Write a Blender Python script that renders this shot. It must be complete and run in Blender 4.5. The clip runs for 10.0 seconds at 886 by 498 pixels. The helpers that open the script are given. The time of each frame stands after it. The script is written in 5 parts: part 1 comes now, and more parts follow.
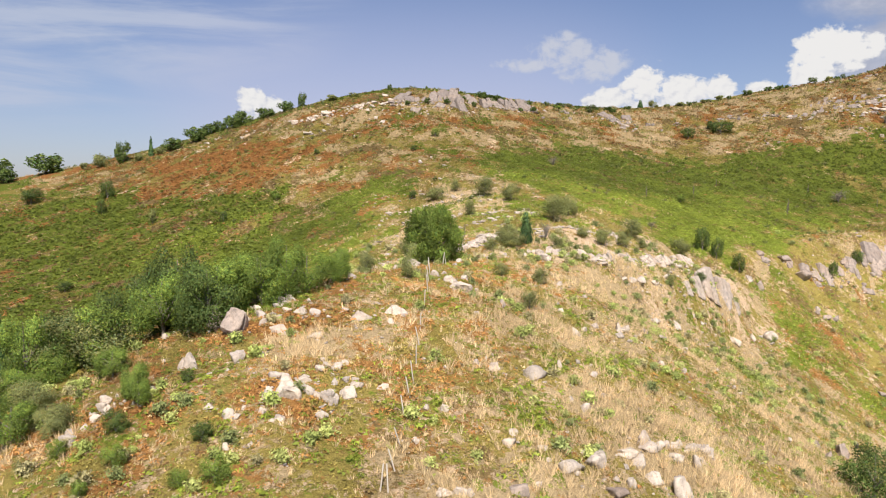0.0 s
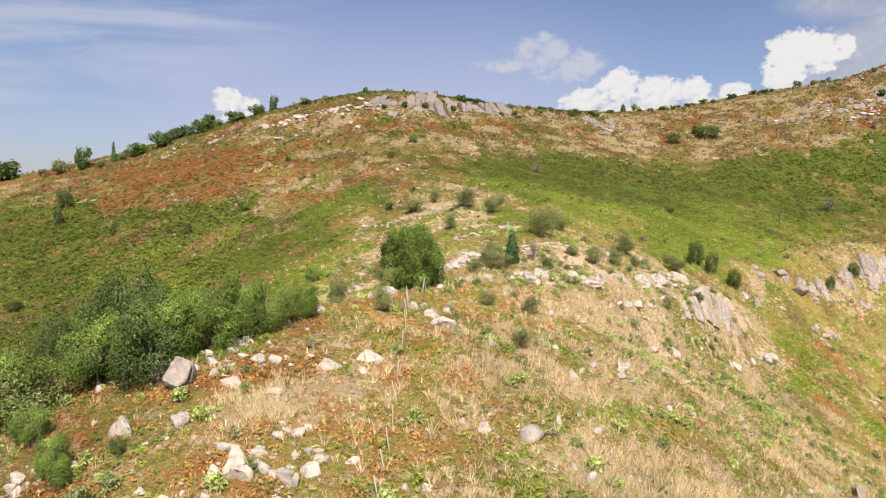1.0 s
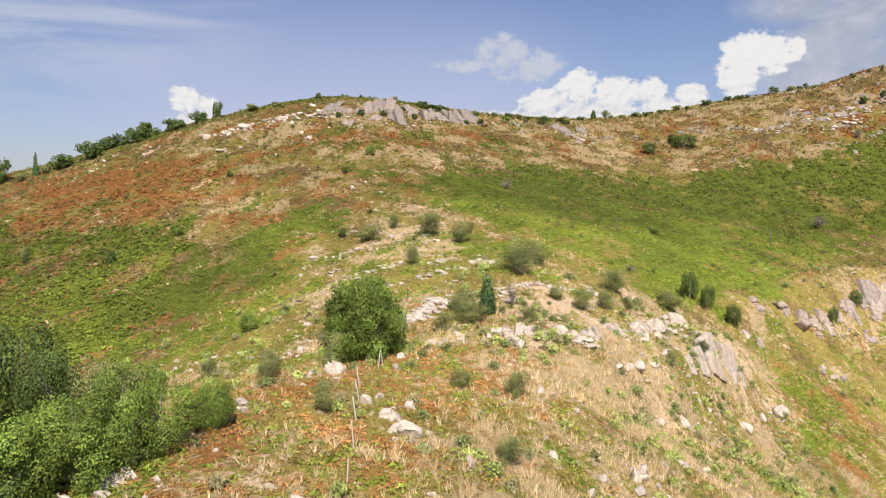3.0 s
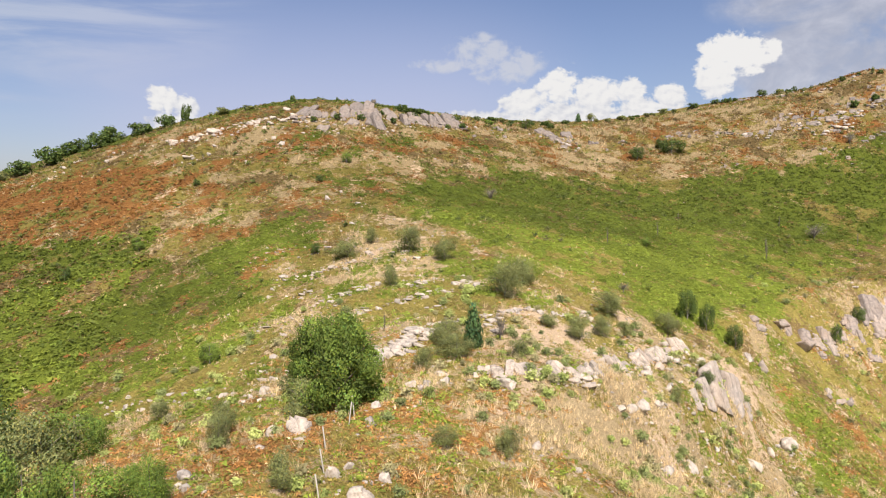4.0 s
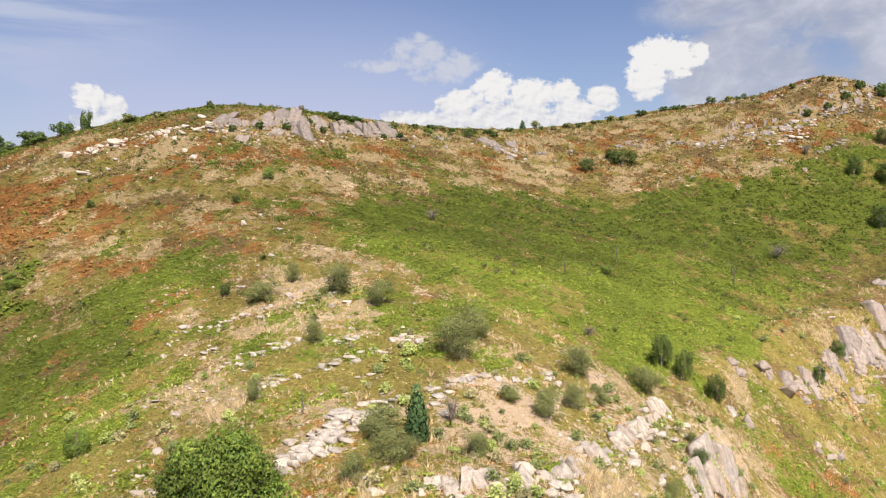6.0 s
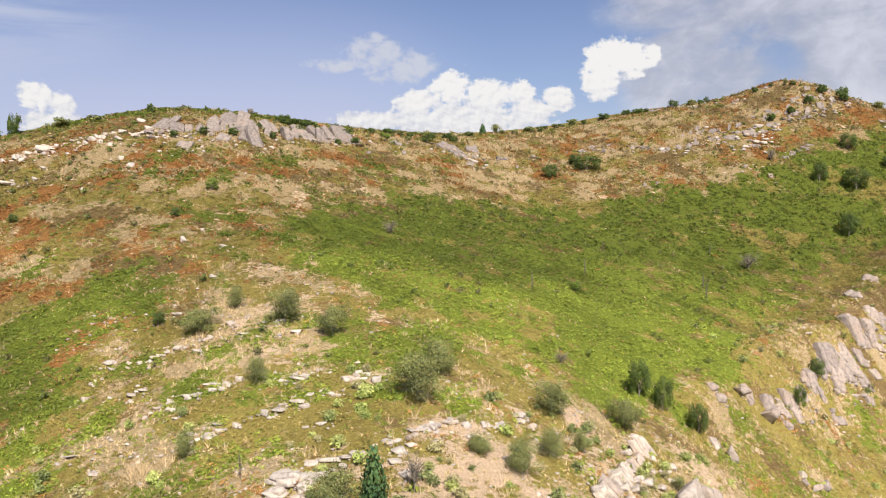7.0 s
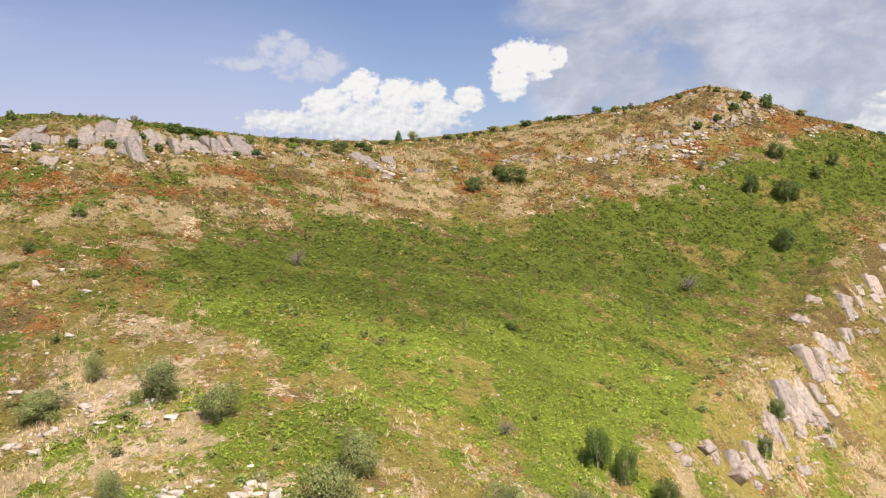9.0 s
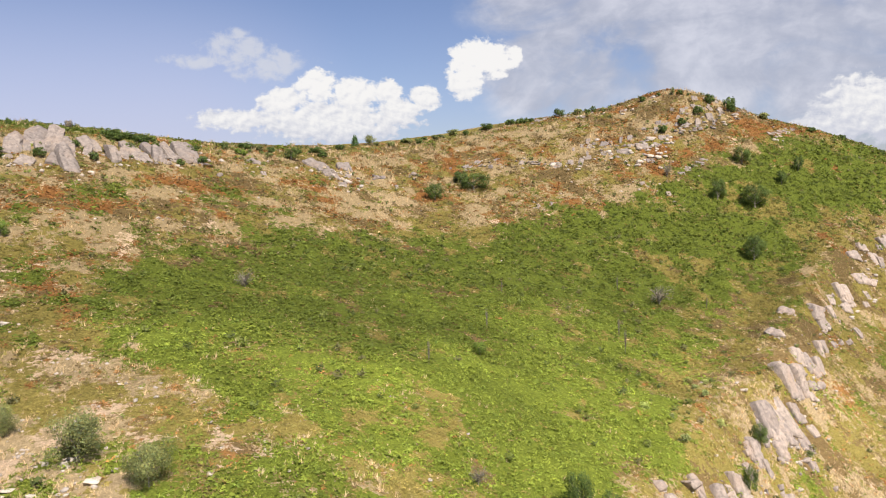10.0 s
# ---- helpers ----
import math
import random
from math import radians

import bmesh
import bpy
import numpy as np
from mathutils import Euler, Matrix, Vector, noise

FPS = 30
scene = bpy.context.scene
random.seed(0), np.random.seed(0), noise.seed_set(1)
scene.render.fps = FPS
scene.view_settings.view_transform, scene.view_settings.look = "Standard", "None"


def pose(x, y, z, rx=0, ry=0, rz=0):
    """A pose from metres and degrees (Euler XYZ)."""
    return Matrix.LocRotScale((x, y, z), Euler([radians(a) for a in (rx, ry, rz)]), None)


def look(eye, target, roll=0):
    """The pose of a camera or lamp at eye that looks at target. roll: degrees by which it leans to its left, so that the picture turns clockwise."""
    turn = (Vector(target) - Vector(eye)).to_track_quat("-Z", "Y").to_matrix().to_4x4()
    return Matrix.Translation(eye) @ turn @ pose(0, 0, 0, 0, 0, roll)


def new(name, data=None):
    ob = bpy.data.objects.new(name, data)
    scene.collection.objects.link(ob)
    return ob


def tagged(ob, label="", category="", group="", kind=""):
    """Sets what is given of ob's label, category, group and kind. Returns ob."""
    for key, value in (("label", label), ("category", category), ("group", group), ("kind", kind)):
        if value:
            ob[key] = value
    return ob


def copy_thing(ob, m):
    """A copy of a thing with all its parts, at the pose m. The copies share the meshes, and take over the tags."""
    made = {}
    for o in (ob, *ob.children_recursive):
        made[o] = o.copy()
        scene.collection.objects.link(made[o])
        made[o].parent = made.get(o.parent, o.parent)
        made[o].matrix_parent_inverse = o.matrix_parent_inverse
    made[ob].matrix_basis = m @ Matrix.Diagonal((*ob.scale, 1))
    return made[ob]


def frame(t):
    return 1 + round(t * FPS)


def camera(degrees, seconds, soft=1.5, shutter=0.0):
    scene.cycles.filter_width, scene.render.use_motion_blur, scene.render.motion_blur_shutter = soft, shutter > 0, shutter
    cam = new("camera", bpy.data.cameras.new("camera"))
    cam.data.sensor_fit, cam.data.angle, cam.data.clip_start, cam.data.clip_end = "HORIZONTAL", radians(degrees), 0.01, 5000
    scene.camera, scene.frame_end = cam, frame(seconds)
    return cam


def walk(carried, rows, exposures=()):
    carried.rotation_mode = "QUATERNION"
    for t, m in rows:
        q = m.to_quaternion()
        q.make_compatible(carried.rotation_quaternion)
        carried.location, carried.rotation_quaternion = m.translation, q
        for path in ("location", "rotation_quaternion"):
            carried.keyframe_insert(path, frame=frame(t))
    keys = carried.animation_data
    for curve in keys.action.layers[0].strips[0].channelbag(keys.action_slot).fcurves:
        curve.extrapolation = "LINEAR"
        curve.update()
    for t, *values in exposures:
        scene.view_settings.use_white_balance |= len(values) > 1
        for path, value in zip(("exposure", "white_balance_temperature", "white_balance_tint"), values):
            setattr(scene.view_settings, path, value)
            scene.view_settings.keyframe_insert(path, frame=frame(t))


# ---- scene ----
cam = camera(60.0, 10.0, soft=1.05, shutter=0.16)
ROWS = [
    (0, 0.03, -0.02, 40.01, 86.00, -0.01, 0.01),
    (0.5, -0.09, 4.01, 40.96, 86.00, 0.01, -0.82),
    (1, -0.14, 8.01, 41.90, 86.01, 0.05, -1.65),
    (1.5, -0.11, 12.00, 42.83, 86.00, 0.08, -2.46),
    (2, -0.01, 15.96, 43.74, 86.00, 0.13, -3.27),
    (2.5, 0.15, 19.92, 44.65, 86.00, 0.19, -3.94),
    (4, 1.02, 31.74, 47.29, 86.00, 0.31, -6.00),
    (4.5, 1.43, 35.67, 48.15, 85.99, 0.37, -6.92),
    (5, 1.90, 39.59, 48.99, 85.99, 0.44, -7.88),
    (5.5, 2.43, 43.50, 49.83, 85.99, 0.47, -9.15),
    (7, 4.36, 55.08, 52.31, 85.96, 0.71, -13.81),
    (7.5, 5.12, 58.86, 53.13, 85.93, 0.83, -15.33),
    (8, 5.94, 62.59, 53.95, 85.89, 0.90, -16.98),
    (8.5, 6.82, 66.25, 54.78, 85.86, 1.02, -18.66),
    (9, 7.77, 69.82, 55.61, 85.82, 1.16, -20.30),
    (9.5, 8.78, 73.30, 56.46, 85.77, 1.29, -21.95),
    (10, 9.86, 76.66, 57.32, 85.69, 1.44, -23.50),
]
walk(cam, [(t, pose(x, y, z, rx, ry, rz)) for t, x, y, z, rx, ry, rz in ROWS], [(0, 0.70), (5, 0.74), (10, 0.82)])

# ---- light ----
SUN_ELEV, SUN_HEADING = 50.0, -4.0          # degrees; heading: where the shadows point, east of north
lamp = new("sun", bpy.data.lights.new("sun", "SUN"))
lamp.data.energy, lamp.data.angle, lamp.data.color = 5.0, radians(0.53), (1.0, 0.90, 0.77)
_a, _e = radians(SUN_HEADING), radians(SUN_ELEV)
lamp.matrix_world = look((0, 0, 300), (math.sin(_a) * math.cos(_e), math.cos(_a) * math.cos(_e), 300 - math.sin(_e)))

world = bpy.data.worlds.new("sky")
scene.world = world
world.use_nodes = True
wt = world.node_tree
wt.nodes.clear()


def wnode(kind):
    return wt.nodes.new(kind)


def wmath(op, a, b=None, c=None):
    n = wnode("ShaderNodeMath")
    n.operation = op
    for i, v in enumerate((a, b, c)):
        if v is None:
            continue
        if isinstance(v, (int, float)):
            n.inputs[i].default_value = v
        else:
            wt.links.new(v, n.inputs[i])
    return n.outputs[0]


sky = wnode("ShaderNodeTexSky")
sky.sky_type, sky.sun_disc = "NISHITA", False
sky.sun_elevation, sky.sun_rotation = _e, math.pi + _a
sky.altitude, sky.air_density, sky.dust_density, sky.ozone_density = 300, 1.0, 0.9, 1.6
way = wnode("ShaderNodeTexCoord").outputs["Generated"]
sep = wnode("ShaderNodeSeparateXYZ")
wt.links.new(way, sep.inputs[0])
AZ = wmath("MULTIPLY", wmath("ARCTAN2", sep.outputs[0], sep.outputs[1]), 57.2958)
EL = wmath("MULTIPLY", wmath("ARCSINE", sep.outputs[2]), 57.2958)


def wnoise(sx, sy, detail, rough, shift=0.0, warp=0.0, side=0.0, up=0.0):
    co = wnode("ShaderNodeCombineXYZ")
    wt.links.new(wmath("MULTIPLY", wmath("ADD", AZ, side), sx), co.inputs[0])
    wt.links.new(wmath("MULTIPLY", wmath("ADD", EL, up), sy), co.inputs[1])
    co.inputs[2].default_value = shift
    n = wnode("ShaderNodeTexNoise")
    n.inputs["Scale"].default_value, n.inputs["Detail"].default_value = 1.0, detail
    n.inputs["Roughness"].default_value, n.inputs["Distortion"].default_value = rough, warp
    wt.links.new(co.outputs[0], n.inputs["Vector"])
    return n.outputs[0]


def puff(az, el, ra, re, top=1.0):
    """A soft round swell in the sky: 1 at its middle, 0 at its rim."""
    da = wmath("MULTIPLY", wmath("SUBTRACT", AZ, az), 1 / ra)
    de = wmath("MULTIPLY", wmath("SUBTRACT", EL, el), 1 / re)
    d2 = wmath("ADD", wmath("MULTIPLY", da, da), wmath("MULTIPLY", de, de))
    return wmath("MULTIPLY", wmath("MAXIMUM", wmath("SUBTRACT", 1.0, d2), -1.5), top)


def swell(*puffs):
    out = puffs[0]
    for p in puffs[1:]:
        out = wmath("SMOOTH_MAX", out, p, 0.25)
    return out


def ramp(v, lo, hi):
    n = wnode("ShaderNodeMapRange")
    n.interpolation_type = "SMOOTHSTEP"
    n.inputs[1].default_value, n.inputs[2].default_value = lo, hi
    wt.links.new(v, n.inputs[0])
    return n.outputs[0]


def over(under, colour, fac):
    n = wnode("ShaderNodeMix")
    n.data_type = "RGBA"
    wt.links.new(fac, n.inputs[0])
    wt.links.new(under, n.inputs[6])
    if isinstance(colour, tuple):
        # haze and cloud colours are raised tenfold against the low background strength
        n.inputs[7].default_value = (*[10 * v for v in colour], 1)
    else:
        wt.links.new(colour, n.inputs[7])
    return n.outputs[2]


fine = wnoise(0.55, 0.75, 9, 0.58, 3.1, 0.4)
broad = wnoise(0.11, 0.2, 6, 0.55, 8.4, 0.5)
lumps = wmath("SUBTRACT", fine, 0.5)
base = wnode("ShaderNodeMix")
base.data_type, base.blend_type = "RGBA", "MULTIPLY"
base.inputs[0].default_value = 1.0
base.inputs[7].default_value = (0.99, 0.965, 1.14, 1)
wt.links.new(sky.outputs[0], base.inputs[6])
# thin high haze and streaks, a grey bank to the east, and the white heaps above the ridge
streak = wmath("MULTIPLY", ramp(wnoise(0.05, 0.3, 6, 0.6, 1.7, 0.6), 0.36, 0.64), 0.75)
veil = ramp(swell(puff(-24, 13, 15, 6.5), puff(-34, 9, 14, 5)), -0.6, 0.9)
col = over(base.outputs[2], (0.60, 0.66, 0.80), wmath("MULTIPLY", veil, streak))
lowhaze = wmath("SUBTRACT", 1.0, ramp(EL, 2.0, 19.0))
west = ramp(puff(-3, 8, 17, 11), -0.6, 0.9)
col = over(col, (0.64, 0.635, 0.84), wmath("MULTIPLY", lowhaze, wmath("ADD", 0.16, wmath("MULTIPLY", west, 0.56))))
bank_s = swell(puff(44, 12, 15, 8), puff(34, 14, 9, 5), puff(52, 14, 14, 12), puff(23, 16.2, 9, 2.2), puff(66, 13, 18, 12), puff(32, 8.5, 6, 4))
bank = ramp(wmath("ADD", bank_s, wmath("MULTIPLY", wmath("SUBTRACT", broad, 0.5), 2.2)), -0.15, 0.55)
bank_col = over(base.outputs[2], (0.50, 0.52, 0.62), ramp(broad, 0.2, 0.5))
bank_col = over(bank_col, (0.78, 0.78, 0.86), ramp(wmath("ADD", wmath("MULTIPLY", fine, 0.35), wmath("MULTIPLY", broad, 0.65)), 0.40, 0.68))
col = over(col, bank_col, wmath("MULTIPLY", bank, 0.85))
billow = wnoise(1.5, 1.9, 7, 0.55, 5.7, 0.2)
wisp = ramp(wmath("ADD", swell(puff(9.0, 10.2, 3.0, 1.5), puff(11.2, 9.2, 3.4, 1.3), puff(6.2, 9.5, 2.6, 0.6), puff(8.9, 11.3, 0.9, 0.6)), wmath("ADD", wmath("MULTIPLY", lumps, 3.4), wmath("MULTIPLY", wmath("SUBTRACT", billow, 0.5), 1.4))), 0.0, 1.1)
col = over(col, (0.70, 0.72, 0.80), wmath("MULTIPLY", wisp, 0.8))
heap_s = swell(puff(26.4, 9.6, 2.3, 1.5), puff(25.4, 8.2, 1.5, 1.7), puff(27.6, 9.2, 1.6, 1.3), puff(29.1, 9.6, 0.5, 0.8),
               puff(14.4, 7.9, 1.7, 1.3), puff(17.3, 7.2, 2.2, 1.3), puff(19.6, 7.4, 1.2, 0.9), puff(12.0, 6.6, 2.0, 1.2), puff(20.4, 6.0, 2.0, 1.1), puff(8.6, 5.4, 3.2, 0.9), puff(15.5, 5.2, 7.0, 1.6),
               puff(22.3, 6.9, 1.3, 1.0), puff(-13.9, 6.6, 1.2, 1.2), puff(-12.4, 6.2, 1.0, 1.0), puff(-13.0, 5.0, 2.2, 1.0), puff(52.5, 4.6, 3.6, 2.4), puff(49.6, 3.4, 2.4, 1.4))
edge = wmath("ADD", wmath("MULTIPLY", lumps, 1.5), wmath("MULTIPLY", wmath("SUBTRACT", billow, 0.5), 2.0))
heap = ramp(wmath("ADD", heap_s, edge), -0.05, 0.5)
# sunlit tops and grey undersides are painted into the heaps' colour
lit = wmath("SUBTRACT", billow, wnoise(1.5, 1.9, 7, 0.55, 5.7, 0.2, -0.2, 0.25))
shade = ramp(wmath("ADD", wmath("ADD", wmath("MULTIPLY", heap_s, 0.35), wmath("MULTIPLY", lit, 1.2)), wmath("MULTIPLY", wmath("SUBTRACT", EL, 6.4), 0.13)), -0.45, 0.5)
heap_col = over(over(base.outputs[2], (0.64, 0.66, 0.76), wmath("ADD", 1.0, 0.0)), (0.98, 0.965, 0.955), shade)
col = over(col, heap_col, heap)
bg, wo = wnode("ShaderNodeBackground"), wnode("ShaderNodeOutputWorld")
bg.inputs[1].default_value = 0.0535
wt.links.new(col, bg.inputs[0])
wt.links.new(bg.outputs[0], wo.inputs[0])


# ---- materials ----
OLIVE, GREEN, RUST, STRAW, PALE, HEATH = range(6)
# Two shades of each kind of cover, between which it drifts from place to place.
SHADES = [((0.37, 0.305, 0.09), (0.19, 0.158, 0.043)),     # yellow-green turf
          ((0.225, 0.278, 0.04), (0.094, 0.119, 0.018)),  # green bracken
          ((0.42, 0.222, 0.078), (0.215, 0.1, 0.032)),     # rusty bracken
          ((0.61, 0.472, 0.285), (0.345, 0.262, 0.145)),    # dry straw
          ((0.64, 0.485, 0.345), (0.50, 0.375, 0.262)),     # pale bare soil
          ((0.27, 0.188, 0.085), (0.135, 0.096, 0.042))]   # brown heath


def shader(name):
    m = bpy.data.materials.new(name)
    m.use_nodes = True
    t = m.node_tree
    return m, t, t.nodes["Principled BSDF"]


def tex_noise(t, scale, detail=5.0, rough=0.6, stretch=(1, 1, 1), local=False, shift=0.0, colour=False):
    co = t.nodes.new("ShaderNodeTexCoord").outputs["Object"] if local else t.nodes.new("ShaderNodeNewGeometry").outputs["Position"]
    mp = t.nodes.new("ShaderNodeMapping")
    mp.inputs["Scale"].default_value = stretch
    mp.inputs["Location"].default_value = (shift, shift, 0)
    n = t.nodes.new("ShaderNodeTexNoise")
    n.inputs["Scale"].default_value, n.inputs["Detail"].default_value, n.inputs["Roughness"].default_value = scale, detail, rough
    t.links.new(co, mp.inputs[0])
    t.links.new(mp.outputs[0], n.inputs["Vector"])
    return n.outputs["Color" if colour else "Fac"]


def blend(t, fac, a, b, mode="MIX"):
    n = t.nodes.new("ShaderNodeMix")
    n.data_type, n.blend_type = "RGBA", mode
    for v, i in ((fac, 0), (a, 6), (b, 7)):
        if isinstance(v, (int, float)):
            n.inputs[i].default_value = v
        elif isinstance(v, tuple):
            n.inputs[i].default_value = (*v, 1)
        else:
            t.links.new(v, n.inputs[i])
    return n.outputs[2]


def steps(t, v, lo, hi, out_lo=0.0, out_hi=1.0):
    n = t.nodes.new("ShaderNodeMapRange")
    n.inputs[1].default_value, n.inputs[2].default_value, n.inputs[3].default_value, n.inputs[4].default_value = lo, hi, out_lo, out_hi
    t.links.new(v, n.inputs[0])
    return n.outputs[0]


def relief(t, bsdf, v, strength, distance):
    b = t.nodes.new("ShaderNodeBump")
    b.inputs["Strength"].default_value, b.inputs["Distance"].default_value = strength, distance
    t.links.new(v, b.inputs["Height"])
    t.links.new(b.outputs[0], bsdf.inputs["Normal"])


def attribute(t, name):
    a = t.nodes.new("ShaderNodeAttribute")
    a.attribute_name = name
    return a.outputs["Vector" if name == "form" else "Color"]


GROUND_TONE = (1.0, 1.0, 1.0, 0.88, 1.1, 1.0)      # per kind of cover: straw darker so its tufts stand out, pale soil lighter


def ground_material():
    """Turf, bracken, straw, soil and heath, sorted by the land's own shares and broken up plant by plant."""
    m, t, b = shader("turf")
    shares = []
    for key in ("shares_low", "shares_dry"):
        n = t.nodes.new("ShaderNodeSeparateColor")
        t.links.new(attribute(t, key), n.inputs[0])
        shares += [n.outputs[i] for i in range(3)]
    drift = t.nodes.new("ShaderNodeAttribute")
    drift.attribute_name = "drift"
    chance = []
    for scale, shift in ((0.95, 0.0), (1.15, 40.0)):
        n = t.nodes.new("ShaderNodeSeparateColor")
        t.links.new(tex_noise(t, scale, 5, 0.78, shift=shift, colour=True), n.inputs[0])
        chance += [n.outputs[i] for i in range(3)]
    grain, fleck = tex_noise(t, 2.8, 7, 0.78), tex_noise(t, 9.0, 5, 0.8)

    def calc(op, p, q):
        n = t.nodes.new("ShaderNodeMath")
        n.operation = op
        for i, v in enumerate((p, q)):
            if isinstance(v, (int, float)):
                n.inputs[i].default_value = v
            else:
                t.links.new(v, n.inputs[i])
        return n.outputs[0]

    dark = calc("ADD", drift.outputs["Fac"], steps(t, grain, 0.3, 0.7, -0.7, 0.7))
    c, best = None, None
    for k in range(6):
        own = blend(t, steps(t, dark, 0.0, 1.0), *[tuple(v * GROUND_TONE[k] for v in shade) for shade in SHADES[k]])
        score = calc("ADD", shares[k], steps(t, chance[k], 0.2, 0.8, -0.9, 0.9))
        if c is None:
            c, best = own, score
        else:
            c = blend(t, steps(t, calc("SUBTRACT", score, best), -0.07, 0.07), c, own)
            best = calc("MAXIMUM", best, score)
    # dark flecks paint the small shadow gaps between leaves into the ground colour
    c = blend(t, steps(t, fleck, 0.42, 0.62, 0.0, 0.75), c, blend(t, 1.0, c, (0.58, 0.58, 0.54), "MULTIPLY"))
    c = blend(t, steps(t, fleck, 0.36, 0.26, 0.0, 0.6), c, blend(t, 1.0, c, (1.4, 1.35, 1.25), "MULTIPLY"))
    t.links.new(c, b.inputs["Base Color"])
    b.inputs["Roughness"].default_value = 0.95
    b.inputs["Specular IOR Level"].default_value = 0.1
    relief(t, b, calc("ADD", grain, calc("MULTIPLY", fleck, 0.35)), 1.0, 0.34)
    return m


def leaf_material(name, glow, bend, tinge=(1.1, 1.15, 0.7)):
    """Leaves and blades: a matt face that lets some light through, tinted plant by plant.
    The many small leaves scatter light about the plant's own rounded form: bend is how far they follow it."""
    m, t, b = shader(name)
    form = t.nodes.new("ShaderNodeVectorTransform")
    form.vector_type, form.convert_from, form.convert_to = "NORMAL", "OBJECT", "WORLD"
    t.links.new(attribute(t, "form"), form.inputs[0])
    mixn = t.nodes.new("ShaderNodeMix")
    mixn.data_type = "VECTOR"
    mixn.inputs[0].default_value = bend
    t.links.new(t.nodes.new("ShaderNodeNewGeometry").outputs["Normal"], mixn.inputs[4])
    t.links.new(form.outputs[0], mixn.inputs[5])
    norm = t.nodes.new("ShaderNodeVectorMath")
    norm.operation = "NORMALIZE"
    t.links.new(mixn.outputs[1], norm.inputs[0])
    t.links.new(norm.outputs[0], b.inputs["Normal"])
    c = attribute(t, "tint")
    isl = t.nodes.new("ShaderNodeNewGeometry").outputs["Random Per Island"]
    c = blend(t, 1.0, c, blend(t, isl, (0.66, 0.66, 0.66), (1.3, 1.3, 1.3)), "MULTIPLY")
    t.links.new(c, b.inputs["Base Color"])
    b.inputs["Roughness"].default_value = 0.65
    b.inputs["Specular IOR Level"].default_value = 0.25
    tr = t.nodes.new("ShaderNodeBsdfTranslucent")
    t.links.new(blend(t, 1.0, c, tinge, "MULTIPLY"), tr.inputs[0])
    mix = t.nodes.new("ShaderNodeMixShader")
    mix.inputs[0].default_value = glow
    t.links.new(b.outputs[0], mix.inputs[1])
    t.links.new(tr.outputs[0], mix.inputs[2])
    t.links.new(mix.outputs[0], t.nodes["Material Output"].inputs[0])
    return m


def rock_material(name, pale, grey, stain):
    m, t, b = shader(name)
    big, mid, fine_n = tex_noise(t, 0.35, 4, 0.6), tex_noise(t, 1.6, 7, 0.7), tex_noise(t, 9.0, 6, 0.7)
    c = blend(t, steps(t, mid, 0.40, 0.62), pale, grey)
    c = blend(t, steps(t, big, 0.5, 0.68, 0.0, 0.6), c, stain)
    c = blend(t, steps(t, fine_n, 0.52, 0.68, 0.0, 0.5), c, blend(t, 1.0, c, (0.45, 0.44, 0.42), "MULTIPLY"))
    streak_n = tex_noise(t, 2.2, 6, 0.7, (1.0, 1.0, 0.18))
    c = blend(t, steps(t, streak_n, 0.54, 0.64, 0.0, 0.6), c, blend(t, 1.0, c, (0.4, 0.39, 0.38), "MULTIPLY"))
    rnd = t.nodes.new("ShaderNodeObjectInfo").outputs["Random"]
    c = blend(t, 1.0, c, blend(t, rnd, (0.82, 0.82, 0.84), (1.1, 1.08, 1.05)), "MULTIPLY")
    t.links.new(c, b.inputs["Base Color"])
    b.inputs["Roughness"].default_value = 0.9
    b.inputs["Specular IOR Level"].default_value = 0.2
    relief(t, b, mid, 0.8, 0.25)
    return m


def wood_material(name, a, bb):
    m, t, b = shader(name)
    g = tex_noise(t, 14.0, 5, 0.65, (1, 1, 0.12), local=True)
    t.links.new(blend(t, g, a, bb), b.inputs["Base Color"])
    b.inputs["Roughness"].default_value = 0.85
    relief(t, b, g, 0.5, 0.02)
    return m


TURF = ground_material()
LEAF = leaf_material("foliage", 0.24, 0.5)
FROND = leaf_material("fronds", 0.3, 0.52)
BLADE = leaf_material("dry_blades", 0.3, 0.5, (1.05, 1.0, 0.88))
LIMESTONE = rock_material("limestone", (0.57, 0.505, 0.44), (0.385, 0.345, 0.31), (0.48, 0.385, 0.31))
CRAG = rock_material("grey_limestone", (0.28, 0.242, 0.222), (0.17, 0.15, 0.141), (0.275, 0.216, 0.175))
PINKSTONE = rock_material("pinkish_limestone", (0.37, 0.312, 0.278), (0.235, 0.204, 0.187), (0.34, 0.262, 0.213))
PALESTONE = rock_material("bleached_limestone", (0.50, 0.435, 0.38), (0.33, 0.29, 0.262), (0.44, 0.35, 0.28))
BARK = wood_material("bark", (0.12, 0.1, 0.08), (0.22, 0.2, 0.17))
DEADWOOD = wood_material("bleached_wood", (0.34, 0.31, 0.27), (0.5, 0.46, 0.41))


